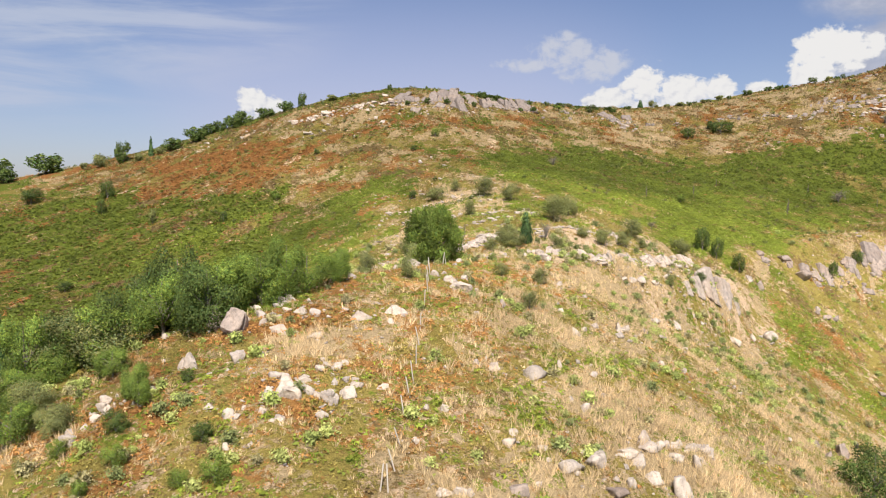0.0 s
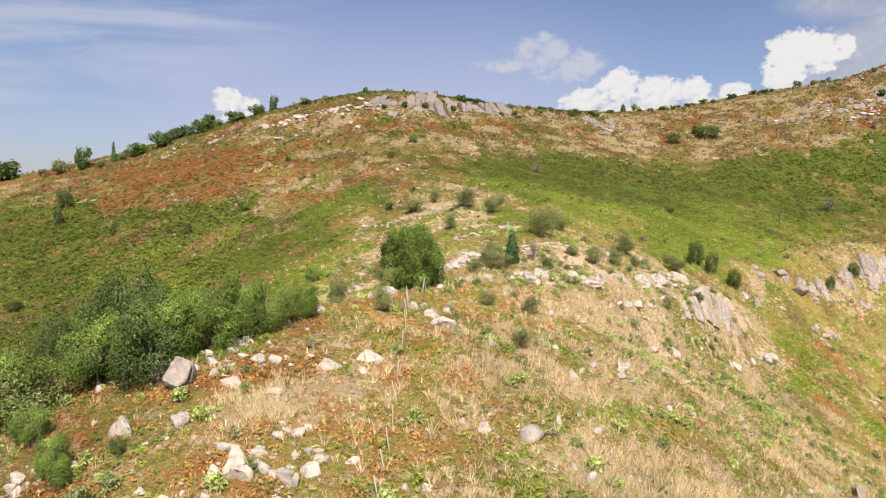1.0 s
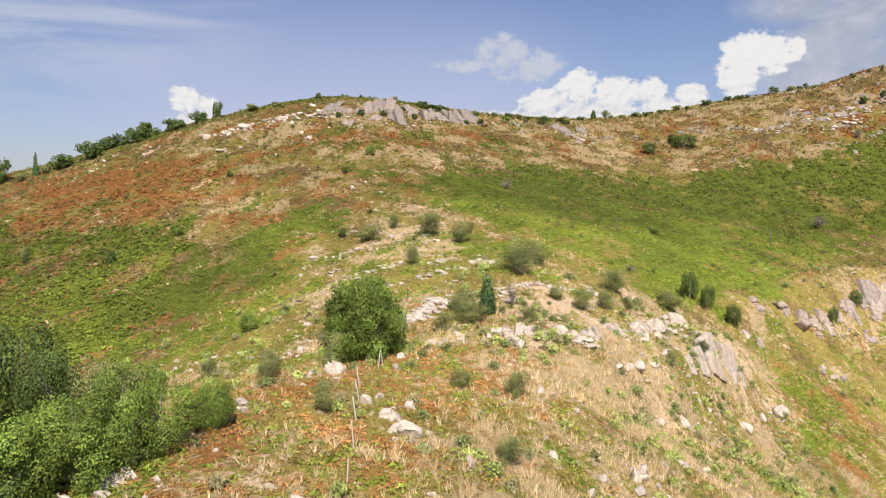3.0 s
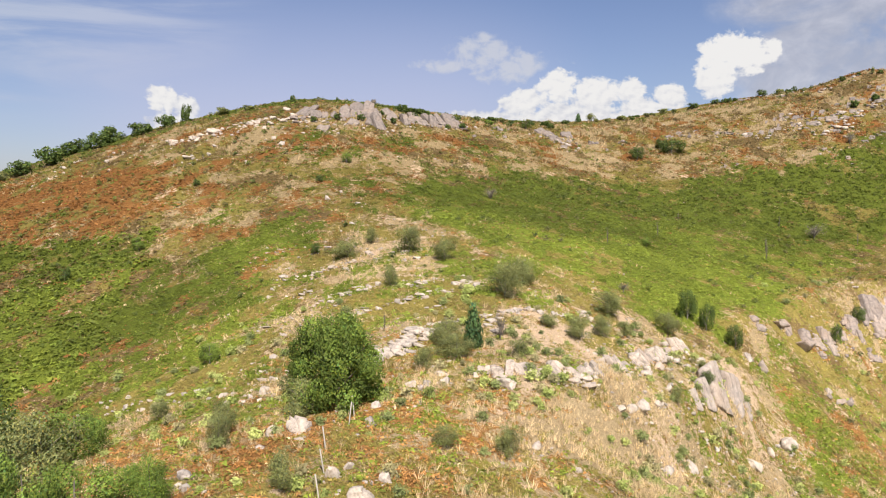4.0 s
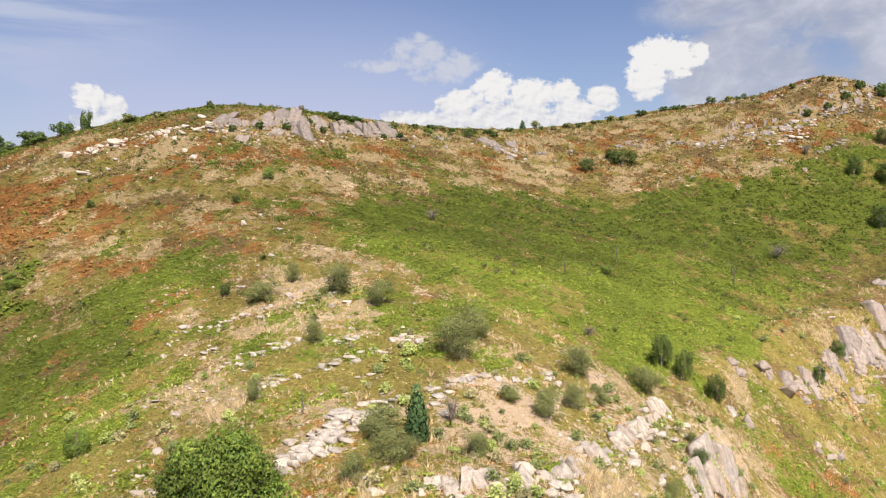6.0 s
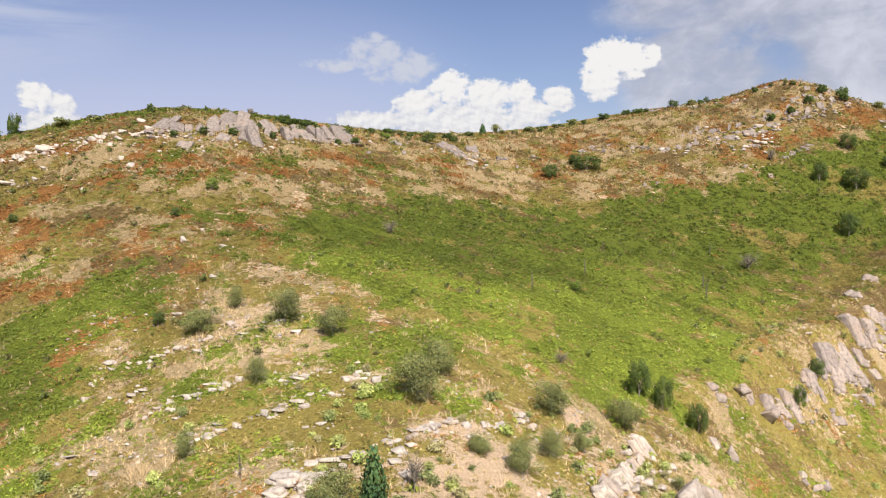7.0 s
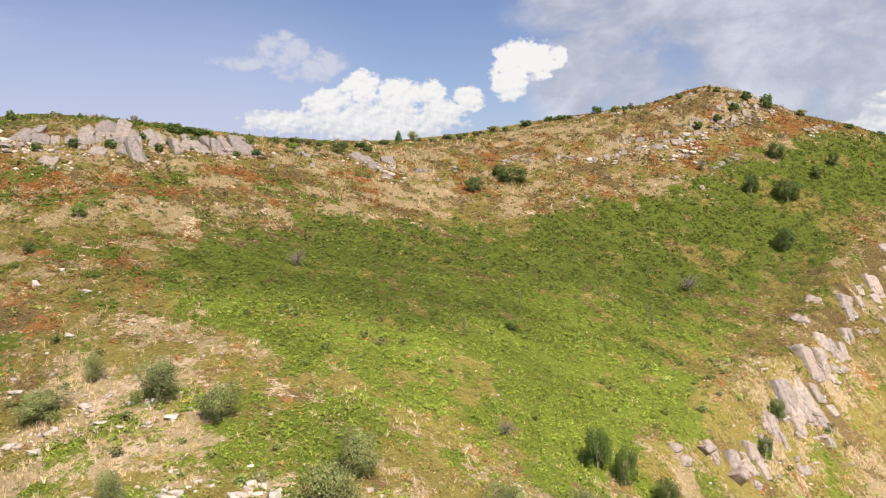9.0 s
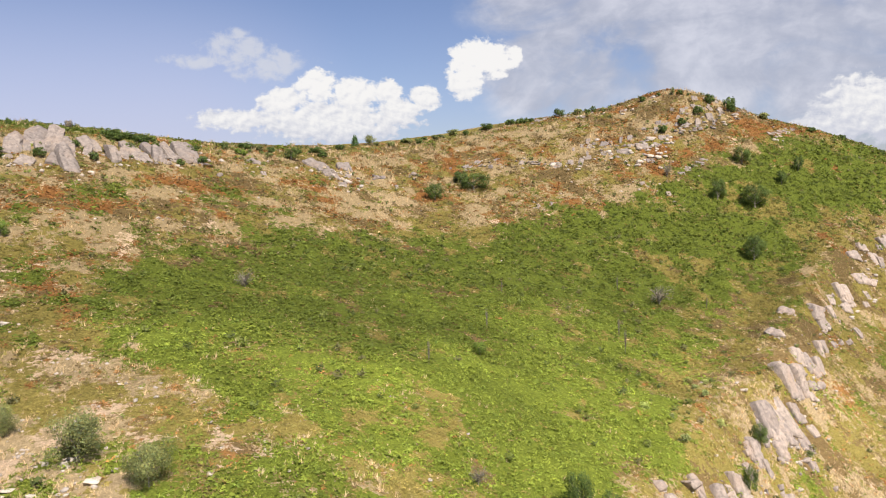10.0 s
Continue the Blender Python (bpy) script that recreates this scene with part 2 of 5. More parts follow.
# ---- the lie of the land ----
# Broad heights of the hillside in metres: strips from west to east, each from south to north.
STRIPS = []
STRIPS.append((-9.9, -7.2, -4.6, -2.3, 0.6, 4.8, 10.4, 17.2, 23.3, 26.6, 24.6, 17, 6.6, -4.8))
STRIPS.append((-8.9, -5.7, -2.9, -0.7, 1.6, 5.1, 10.5, 17.5, 25.7, 33.3, 34.9, 27.3, 15.9, 4.1))
STRIPS.append((-8.3, -4.3, -1, 1.4, 3.3, 6.1, 10.6, 17.2, 26, 38.6, 46.2, 38.2, 26.1, 13))
STRIPS.append((-8.2, -2.9, 1.8, 5.1, 7.4, 9.6, 12, 17.6, 24.7, 40.1, 56.8, 50.1, 36.4, 21.3))
STRIPS.append((-8.6, -1.7, 5.4, 12, 17.4, 19.3, 16.6, 22.9, 32, 49.7, 69.1, 60.1, 44.5, 27.7))
STRIPS.append((-9.8, -1.6, 7.9, 19.1, 32.3, 36.2, 26.2, 32, 44.1, 58.5, 77.3, 66.6, 49.1, 32))
STRIPS.append((-11, -3.1, 5.8, 15.4, 25.3, 33.1, 37.9, 42, 44.1, 52.3, 72.8, 67.7, 52.1, 34.9))
STRIPS.append((-12.5, -5.9, 0.3, 4.6, 6, 7.1, 15.1, 29, 39.6, 42.4, 64.6, 72.9, 56.4, 37.2))
STRIPS.append((-15, -10, -6, -4.7, -6.5, -8.8, -6.7, 8.8, 32.6, 38.7, 57.7, 76.4, 58.9, 38.5))
STRIPS.append((-18.8, -15, -12.2, -11.5, -12.4, -12.7, -8.6, 3.6, 21.3, 40.5, 78.6, 82.8, 59.3, 38.7))
STRIPS.append((-23.4, -20.4, -17.9, -16.2, -14.7, -12, -6.2, 5, 22.2, 49.5, 81.4, 74.4, 53.6, 35.3))
STRIPS.append((-28.7, -25.7, -22.7, -19.7, -15.9, -11, -3.8, 6.3, 19.7, 34.8, 45, 45.6, 38.4, 27.8))
STRIPS.append((-34, -30.7, -27.1, -22.7, -17.2, -10.5, -2.6, 6, 13.9, 19.3, 20.8, 21.6, 20.8, 17))
# Two rocky steps in the land: the crest of the eastern rib and the brink of the spur above the gully.
RIB_CREST = [(47, 123), (54, 130), (60, 133), (71, 141), (82, 146), (88, 148.3), (97, 154), (108, 162.3), (122, 171), (136, 178), (152, 184)]
BRINK = [(14, 84), (22, 89), (29, 95.5), (35, 101.5), (41.5, 108), (46, 115), (50, 122)]


def _lattice(i, j, seed):
    h = np.sin(i * 127.1 + j * 311.7 + seed * 74.7) * 43758.5453
    return h - np.floor(h)


def rough(x, y, size, seed=0, octaves=3):
    """Smooth random swells about 0 (-1 to 1), size metres across."""
    out, amp, tot = 0.0, 1.0, 0.0
    for o in range(octaves):
        u, v = x / size + 17.3 * o, y / size - 9.1 * o
        i, j = np.floor(u), np.floor(v)
        fu, fv = u - i, v - j
        fu, fv = fu * fu * (3 - 2 * fu), fv * fv * (3 - 2 * fv)
        a = _lattice(i, j, seed) * (1 - fu) + _lattice(i + 1, j, seed) * fu
        b = _lattice(i, j + 1, seed) * (1 - fu) + _lattice(i + 1, j + 1, seed) * fu
        out, tot = out + amp * (a * (1 - fv) + b * fv), tot + amp
        amp, size = amp * 0.5, size * 0.5
    return 2 * out / tot - 1


def _bend(t):
    return ((1 - t) ** 3 / 6, (3 * t ** 3 - 6 * t ** 2 + 4) / 6, (-3 * t ** 3 + 3 * t ** 2 + 3 * t + 1) / 6, t ** 3 / 6)


def across(x, y, path):
    """Distance from a line, positive to the left of its run, and the share of the line passed (arrays)."""
    best, gap, passed, done = np.full(x.shape, 1e9), np.zeros(x.shape), np.zeros(x.shape), 0.0
    total = sum(math.dist(a, b) for a, b in zip(path, path[1:]))
    for (ax, ay), (bx, by) in zip(path, path[1:]):
        ex, ey = bx - ax, by - ay
        span = math.hypot(ex, ey)
        s = (((x - ax) * ex + (y - ay) * ey) / span ** 2).clip(0, 1)
        dx, dy = x - ax - s * ex, y - ay - s * ey
        d = np.hypot(dx, dy)
        closer = d < best
        best = np.where(closer, d, best)
        gap = np.where(closer, d * np.where(ex * dy - ey * dx > 0, 1, -1), gap)
        passed = np.where(closer, (done + s * span) / total, passed)
        done += span
    return gap, passed


def rock_steps(x, y):
    """Lift above and drop below the two rocky edges."""
    d, s = across(x, y, RIB_CREST)
    fade = np.sin(np.pi * s) .clip(0, 1) ** 0.5
    z = fade * (np.tanh(d / 2.2) * np.exp(-np.abs(d) / 15.0) * (1.51 * (1 - s) + 2.35 * s) + 4.11 * np.exp(-(d / 6) ** 2))
    d, s = across(x, y, BRINK)
    return z + 3.61 * np.sin(np.pi * s).clip(0, 1) ** 0.7 * np.tanh(d / 2.0) * np.exp(-np.abs(d) / 13.0)


def smooth_land(x, y):
    grid = np.array(STRIPS)
    nu, nv = grid.shape
    u0, u1 = np.arcsinh(-190 / 90), np.arcsinh(270 / 90)
    v0, v1 = np.arcsinh(-150 / 90), np.arcsinh(250 / 90)
    u = ((np.arcsinh(x / 90) - u0) / (u1 - u0) * (nu - 3)).clip(0, nu - 3 - 1e-6)
    v = ((np.arcsinh((y - 90) / 90) - v0) / (v1 - v0) * (nv - 3)).clip(0, nv - 3 - 1e-6)
    iu, iv = u.astype(int), v.astype(int)
    bu, bv = _bend(u - iu), _bend(v - iv)
    z = sum(grid[iu + a, iv + b] * bu[a] * bv[b] for a in range(4) for b in range(4))
    z = z + 5.6 * np.exp(-(((x - 148) / 15) ** 2 + ((y - 238) / 16) ** 2))      # the eastern top
    return z + rock_steps(x, y)


def land(x, y):
    """Height of the ground at x, y (arrays)."""
    x, y = np.asarray(x, float), np.asarray(y, float)
    z = smooth_land(x, y)
    out = np.hypot(np.maximum(0, np.maximum(-190 - x, x - 270)), np.maximum(0, np.maximum(-60 - y, y - 340)))
    k = np.clip(out / 500, 0, 1)
    z = z * (1 - k) ** 2 + (-60) * (1 - (1 - k) ** 2)
    return z + 0.45 * rough(x, y, 13, 1, 3) + 0.16 * rough(x, y, 3.2, 2, 2)


def height(x, y):
    return float(land(np.array([x]), np.array([y]))[0])


# ---- what grows where ----
GREEN_BOWL = [(8, 170.8), (30.1, 190.9), (52.5, 195), (77.7, 204.1), (120.4, 207.9), (138.4, 209.4), (164.9, 215.7), (200, 216), (215, 200), (153.5, 186.7), (115.4, 169.8), (82.3, 148.8), (54.3, 131.4), (43.9, 127.2), (32.4, 122.1), (24.1, 130.4), (11.9, 146.4)]
GREEN_WEST = [(-4, 157.8), (-10, 134.4), (-12, 117.2), (-22.8, 112), (-40, 103), (-55.5, 92.5), (-130, 110), (-160, 190), (-110, 205), (-100.4, 180.4), (-75.7, 183.1), (-60.8, 170.1), (-39.9, 160.7), (-24.2, 148.2), (-15.1, 158.8)]
GREEN_TOP = [(-80, 205), (-60, 209), (-30, 207), (0, 216), (20, 220), (20, 240), (-40, 245), (-90, 235)]
GREEN_GULLY = [(50.8, 130.3), (57.4, 130.7), (59.1, 124.5), (61, 115.6), (62, 98), (56, 92), (53.9, 114.5), (48.9, 121.8)]
RUST_WEST = [(-79.9, 196.6), (-74.9, 184.6), (-60.8, 171.1), (-39.9, 161.5), (-24.2, 149.2), (-17.1, 158.8), (-20, 169), (-29, 182), (-46, 193), (-63.3, 197)]
RUST_FAR_WEST = [(-125, 206), (-92.1, 192.3), (-79, 197), (-72.1, 210.2), (-95, 214)]
RUST_EAST = [(114.6, 209.3), (138.6, 210.7), (164.8, 216.6), (195, 217), (182.7, 219), (167.9, 227.8), (141.7, 222.9), (118, 220)]
RUST_PATCH = [(147.3, 189.9), (163, 197.4), (174.8, 208.2), (160.1, 207.8), (148.7, 198.4)]
RUST_SPUR = [(-25, 40), (-9, 40), (4, 52), (10, 68), (13, 84), (-3, 100), (-10, 92), (-14, 72), (-24, 66)]
RUST_UNDER_CRAG = [(-20.1, 180.6), (-0, 178.6), (14.3, 187.6), (35.5, 200), (31.8, 211.4), (8.2, 202), (-14, 188.4)]
RUST_RIDGE = [(58, 215), (80, 205), (100, 208), (112, 225), (100, 245), (70, 240)]
RUST_TOP = [(105, 210), (135, 212), (165, 220), (172, 240), (140, 252), (105, 247)]
DRY_SHOULDER = [(-34.6, 152.7), (-6, 142), (6, 165.2), (14.3, 187.6), (-18, 182.4)]
STRAW_SUMMIT = [(-68.1, 214.5), (-45.5, 199.3), (-30.2, 189.2), (-12, 177.2), (9.1, 177.8), (22.8, 191.5), (47.3, 199.7), (78.2, 209.2), (114.9, 212.8), (137.2, 224.6), (140, 240), (93.4, 252), (40, 232), (0, 214), (-40.2, 211.2)]
STRAW_SPUR = [(2, 38), (20, 42), (44, 70), (50, 96), (46, 120), (38, 113), (26, 100), (17, 84), (11, 66)]
STRAW_EAST = [(62, 95), (66, 128), (92, 150), (122, 166), (152, 178), (200, 190), (190, 150), (120, 100)]
STRAW_RIB = [(-2, 158), (8, 166), (12, 150), (24, 130), (34, 120), (42, 124), (90, 154), (88, 150), (44, 114), (20, 96), (-2, 96), (-12, 116), (-9, 136)]
PALE_TERRACE = [(8.2, 94.6), (15.8, 94), (25.2, 100.1), (38.3, 114.8), (35.3, 117.9), (23.9, 108.6), (14, 101.8), (8.1, 99)]
PALE_BANK = [(11.2, 90.8), (18.6, 91.2), (27.1, 97.9), (39.4, 115.1), (41.5, 112.3), (30.4, 98.3), (20.1, 89.4), (12.3, 88)]
STRAW_FLANK = [(8, 84), (16, 92), (26, 100), (38, 117), (48, 127), (53, 122), (46, 108), (36, 94), (24, 82), (12, 78)]
PALE_RIB = [(-6, 120.4), (-3, 140), (5, 149.6), (13, 140.6), (20.1, 126.4), (12, 115.2)]

STRAW_CREST = [(40.4, 115.1), (60.8, 129.6), (76, 139), (88, 146.5), (105.6, 158.9), (122.8, 168.6), (152, 179), (152.1, 190.5), (119, 180), (100.3, 171.3), (83, 159.7), (63.3, 142.3), (49.3, 131.4), (36.5, 124.5)]
FRESH_WEST = [(-34, 106), (-8, 98), (-4, 120), (-8, 138), (-18, 142), (-40, 122)]
FRESH_RIB = [(-6, 98), (6, 104), (20, 112), (30, 122), (22, 130), (10, 140), (-4, 130)]
STREAK = [(6, 72), (10, 71), (16, 60), (22, 50), (24, 42), (16, 42), (14, 52), (9, 62)]
DRY_CHUTE = [(53.4, 216.1), (57.2, 214.5), (62.6, 195.9), (58.4, 193.7)]
DRY_CHUTE_EAST = [(95.2, 219.3), (101.3, 219.2), (108.4, 206.2), (100.3, 203.3)]

PATCHES = [(GREEN_BOWL, GREEN, 1.12), (GREEN_BOWL, HEATH, 0.5), (GREEN_BOWL, OLIVE, 0.66), (GREEN_WEST, GREEN, 0.92), (GREEN_WEST, HEATH, 0.5), (GREEN_WEST, OLIVE, 0.5), (GREEN_WEST, RUST, 0.4), (GREEN_TOP, GREEN, 0.66), (GREEN_TOP, HEATH, 0.5), (GREEN_GULLY, GREEN, 0.72), (GREEN_GULLY, OLIVE, 0.55), (GREEN_GULLY, RUST, 0.24), (FRESH_WEST, OLIVE, 0.62), (FRESH_WEST, GREEN, 0.68), (FRESH_RIB, OLIVE, 0.62), (FRESH_RIB, GREEN, 0.62),
           (RUST_WEST, RUST, 0.76), (RUST_WEST, OLIVE, 0.42), (RUST_FAR_WEST, RUST, 0.8), (RUST_EAST, RUST, 0.75), (RUST_PATCH, RUST, 0.8), (RUST_SPUR, RUST, 0.67), (RUST_SPUR, OLIVE, 0.58), (RUST_SPUR, STRAW, 0.44), (RUST_SPUR, GREEN, 0.36),
           (RUST_UNDER_CRAG, RUST, 0.75), (RUST_RIDGE, RUST, 0.48), (STRAW_SUMMIT, STRAW, 0.64), (STRAW_SUMMIT, OLIVE, 0.5), (STRAW_SUMMIT, HEATH, 0.5), (DRY_SHOULDER, STRAW, 0.54), (DRY_SHOULDER, OLIVE, 0.54), (DRY_SHOULDER, HEATH, 0.46), (DRY_SHOULDER, RUST, 0.5), (DRY_SHOULDER, GREEN, 0.42), (STRAW_SUMMIT, RUST, 0.36), (RUST_UNDER_CRAG, GREEN, 0.5), (RUST_TOP, RUST, 0.45), (RUST_TOP, STRAW, 0.54), (RUST_TOP, HEATH, 0.5), (STRAW_SPUR, STRAW, 0.7), (STRAW_SPUR, OLIVE, 0.46), (STRAW_SPUR, GREEN, 0.34),
           (STRAW_EAST, STRAW, 0.44), (STRAW_EAST, GREEN, 0.36), (STRAW_EAST, OLIVE, 0.5), (STRAW_EAST, HEATH, 0.34), (STRAW_RIB, STRAW, 0.42), (STRAW_CREST, STRAW, 0.44), (STRAW_CREST, OLIVE, 0.46), (STRAW_CREST, HEATH, 0.52), (STREAK, STRAW, 0.95), (DRY_CHUTE, STRAW, 0.95), (DRY_CHUTE_EAST, STRAW, 0.9), (PALE_TERRACE, PALE, 1.05), (PALE_TERRACE, STRAW, 0.86), (PALE_BANK, PALE, 0.86), (PALE_BANK, STRAW, 0.8), (STRAW_FLANK, STRAW, 0.84), (STRAW_FLANK, PALE, 0.56), (STRAW_FLANK, OLIVE, 0.5), (PALE_RIB, PALE, 0.5), (PALE_RIB, STRAW, 0.6), (PALE_RIB, OLIVE, 0.56), (PALE_RIB, GREEN, 0.4)]


def inside(x, y, ring, soft):
    """1 well inside the ring, 0 well outside, 0.5 on its edge."""
    d2, odd = np.full(x.shape, 1e12), np.zeros(x.shape, bool)
    for (ax, ay), (bx, by) in zip(ring, ring[1:] + ring[:1]):
        ex, ey = bx - ax, by - ay
        s = (((x - ax) * ex + (y - ay) * ey) / (ex * ex + ey * ey)).clip(0, 1)
        d2 = np.minimum(d2, (x - ax - s * ex) ** 2 + (y - ay - s * ey) ** 2)
        odd ^= ((ay > y) != (by > y)) & (x < (by - ay and (bx - ax) * (y - ay) / (by - ay)) + ax)
    d = np.sqrt(d2) * np.where(odd, 1, -1)
    return (0.5 + d / soft).clip(0, 1)


def cover(x, y, mixed=1.0):
    """Shares of the six kinds of cover at x, y: an array (n, 6) that sums to 1; mixed below 1: more evenly."""
    wx, wy = x + 5 * rough(x, y, 16, 21), y + 5 * rough(x, y, 16, 22)
    w = np.zeros((len(x), 6))
    w[:, OLIVE] = 0.42 + 0.25 * rough(x, y, 11, 31)
    w[:, HEATH] = 0.24 + 0.3 * rough(x, y, 7, 32)
    w[:, STRAW] = 0.25 + 0.3 * rough(x, y, 9, 33)
    w[:, GREEN] = 0.14 + 0.3 * rough(x, y, 8, 35)
    w[:, RUST] = 0.06 + 0.25 * rough(x, y, 6, 36)
    near = ((112 - y) / 14).clip(0, 1)          # the spur is drier and more finely mixed than the far slopes
    w[:, HEATH] -= 0.16 * near
    w[:, STRAW] += 0.07 * near
    for ring, kind, much in PATCHES:
        w[:, kind] = np.maximum(w[:, kind], much * inside(wx, wy, ring, 11.0) + 0.42 * rough(x, y, 9, 40 + kind, 4))
    w[:, GREEN] *= 1 - 0.62 * inside(wx, wy, STRAW_CREST, 9.0)      # dry along the crest of the rib
    for k in range(6):
        w[:, k] += 0.56 * rough(x, y, 2.8, 90 + k, 2)
    w = np.exp(mixed * (6.6 - 1.6 * near)[:, None] * w)
    return w / w.sum(1, keepdims=True)


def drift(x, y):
    """How far the cover at x, y goes towards its second, darker shade: less low in the south, more high up and far
    west.
    """
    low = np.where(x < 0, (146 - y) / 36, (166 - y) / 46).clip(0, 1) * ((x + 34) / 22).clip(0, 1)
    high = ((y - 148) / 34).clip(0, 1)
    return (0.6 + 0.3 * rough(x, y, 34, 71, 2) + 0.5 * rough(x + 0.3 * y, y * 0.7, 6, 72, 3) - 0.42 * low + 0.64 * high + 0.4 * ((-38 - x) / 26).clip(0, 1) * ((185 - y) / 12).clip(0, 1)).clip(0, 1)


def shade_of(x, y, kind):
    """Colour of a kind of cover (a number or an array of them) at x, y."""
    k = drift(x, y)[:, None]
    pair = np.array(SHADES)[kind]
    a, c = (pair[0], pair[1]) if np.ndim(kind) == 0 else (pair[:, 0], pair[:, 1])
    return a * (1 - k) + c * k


# ---- meshes ----
def fast_mesh(name, verts, faces, material, tint=None, smooth=False, form=None):
    me = bpy.data.meshes.new(name)
    verts, faces = np.asarray(verts, np.float32), np.asarray(faces, np.int32)
    me.vertices.add(len(verts))
    me.vertices.foreach_set("co", verts.ravel())
    me.loops.add(faces.size)
    me.loops.foreach_set("vertex_index", faces.ravel())
    me.polygons.add(len(faces))
    me.polygons.foreach_set("loop_start", np.arange(len(faces), dtype=np.int32) * faces.shape[1])
    me.update(calc_edges=True)
    if tint is not None:
        key, cols = tint
        a = me.attributes.new(key, "FLOAT_COLOR", "POINT")
        a.data.foreach_set("color", np.c_[cols, np.ones(len(cols))].astype(np.float32).ravel())
    if form is not None:
        me.attributes.new("form", "FLOAT_VECTOR", "POINT").data.foreach_set("vector", np.asarray(form, np.float32).ravel())
    if smooth:
        me.polygons.foreach_set("use_smooth", np.ones(len(faces), bool))
    me.materials.append(material)
    return me


def build_ground():
    def lines(lo, hi, step, far_lo, far_hi):
        mid = np.arange(lo, hi + step, step)
        grow = np.cumsum(step * 1.16 ** np.arange(1, 60))
        return np.r_[(lo - grow[grow < lo - far_lo])[::-1], mid, mid[-1] + grow[grow < far_hi - hi]]
    xs = np.r_[lines(-58, 108, 0.62, -61, 111)]
    xs = np.r_[lines(-130, xs[0] - 1.2, 1.2, -3800, -130 + 1), xs, lines(xs[-1] + 1.2, 205, 1.2, 205, 3800)]
    ys = lines(34, 214, 0.62, 31, 217)
    ys = np.r_[lines(20, ys[0] - 1.0, 1.0, -3600, 21), ys, lines(ys[-1] + 1.1, 262, 1.1, 262, 4000)]
    X, Y = np.meshgrid(xs, ys, indexing="ij")
    x, y = X.ravel(), Y.ravel()
    near = (x > -200) & (x < 280) & (y > -60) & (y < 345)
    w = np.zeros((len(x), 6))
    w[:, OLIVE] = 1
    w[near] = cover(x[near], y[near], 0.8)
    # the plants' own height: deep bracken, shallow turf
    deep = w @ np.array((0.16, 0.62, 0.42, 0.25, 0.03, 0.34))
    z = land(x, y) + np.where(near, deep * (0.7 * rough(x, y, 1.9, 57, 2) - 0.05), 0)
    n, m = len(xs), len(ys)
    i = (np.arange(n - 1)[:, None] * m + np.arange(m - 1)).ravel()
    me = fast_mesh("ground", np.c_[x, y, z], np.c_[i, i + m, i + m + 1, i + 1], TURF, ("shares_low", w[:, :3]), True)
    me.attributes.new("shares_dry", "FLOAT_COLOR", "POINT").data.foreach_set("color", np.c_[w[:, 3:], np.ones(len(x))].astype(np.float32).ravel())
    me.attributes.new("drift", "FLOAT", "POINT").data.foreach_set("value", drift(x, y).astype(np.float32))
    return tagged(new("ground", me), "rough upland hillside of turf, bracken and thin soil", "ground", kind="structure")


build_ground()


def strew(name, label, category, template, x, y, size, tall, tones, material, rng, sink=0.05):
    """Very many copies of a small template in one mesh: (verts, faces), in metres at size 1."""
    tv, tf = template
    n, k = len(x), len(tv)
    a = rng.uniform(0, 2 * np.pi, n)
    c, s = np.cos(a)[:, None], np.sin(a)[:, None]
    v = np.empty((n, k, 3))
    v[..., 0] = (tv[:, 0] * c - tv[:, 1] * s) * size[:, None] + x[:, None]
    v[..., 1] = (tv[:, 0] * s + tv[:, 1] * c) * size[:, None] + y[:, None]
    v[..., 2] = tv[:, 2] * (size * tall)[:, None] + (land(x, y) - sink)[:, None]
    v += rng.normal(0, 0.05, v.shape) * (size[:, None, None] * (tv[:, 2] > 0.02)[None, :, None])
    f = (tf[None] + (np.arange(n) * k)[:, None, None]).reshape(-1, tf.shape[1])
    bulge = np.empty((n, k, 3))
    bulge[..., 0], bulge[..., 1], bulge[..., 2] = tv[:, 0] * c - tv[:, 1] * s, tv[:, 0] * s + tv[:, 1] * c, 0.75
    bulge /= np.linalg.norm(bulge, axis=2, keepdims=True)
    ob = new(name, fast_mesh(name, v.reshape(-1, 3), f, material, ("tint", np.repeat(tones, k, 0)), False, bulge.reshape(-1, 3)))
    return tagged(ob, label, category, kind="stuff")


def tuft(rng, blades, lean, width):
    """A tuft of upright tapering blades."""
    v, f = [], []
    for i in range(blades):
        a, l, h = rng.uniform(0, 2 * np.pi), rng.uniform(0.2, 1) * lean, rng.uniform(0.6, 1)
        b = rng.uniform(0, 0.16)
        px, py = np.cos(a), np.sin(a)
        q = rng.uniform(0, np.pi)
        wx, wy = np.cos(q) * width, np.sin(q) * width
        v += [(px * b - wx, py * b - wy, 0), (px * b + wx, py * b + wy, 0), (px * (b + l), py * (b + l), h)]
        f.append((3 * i, 3 * i + 1, 3 * i + 2))
    return np.array(v), np.array(f)


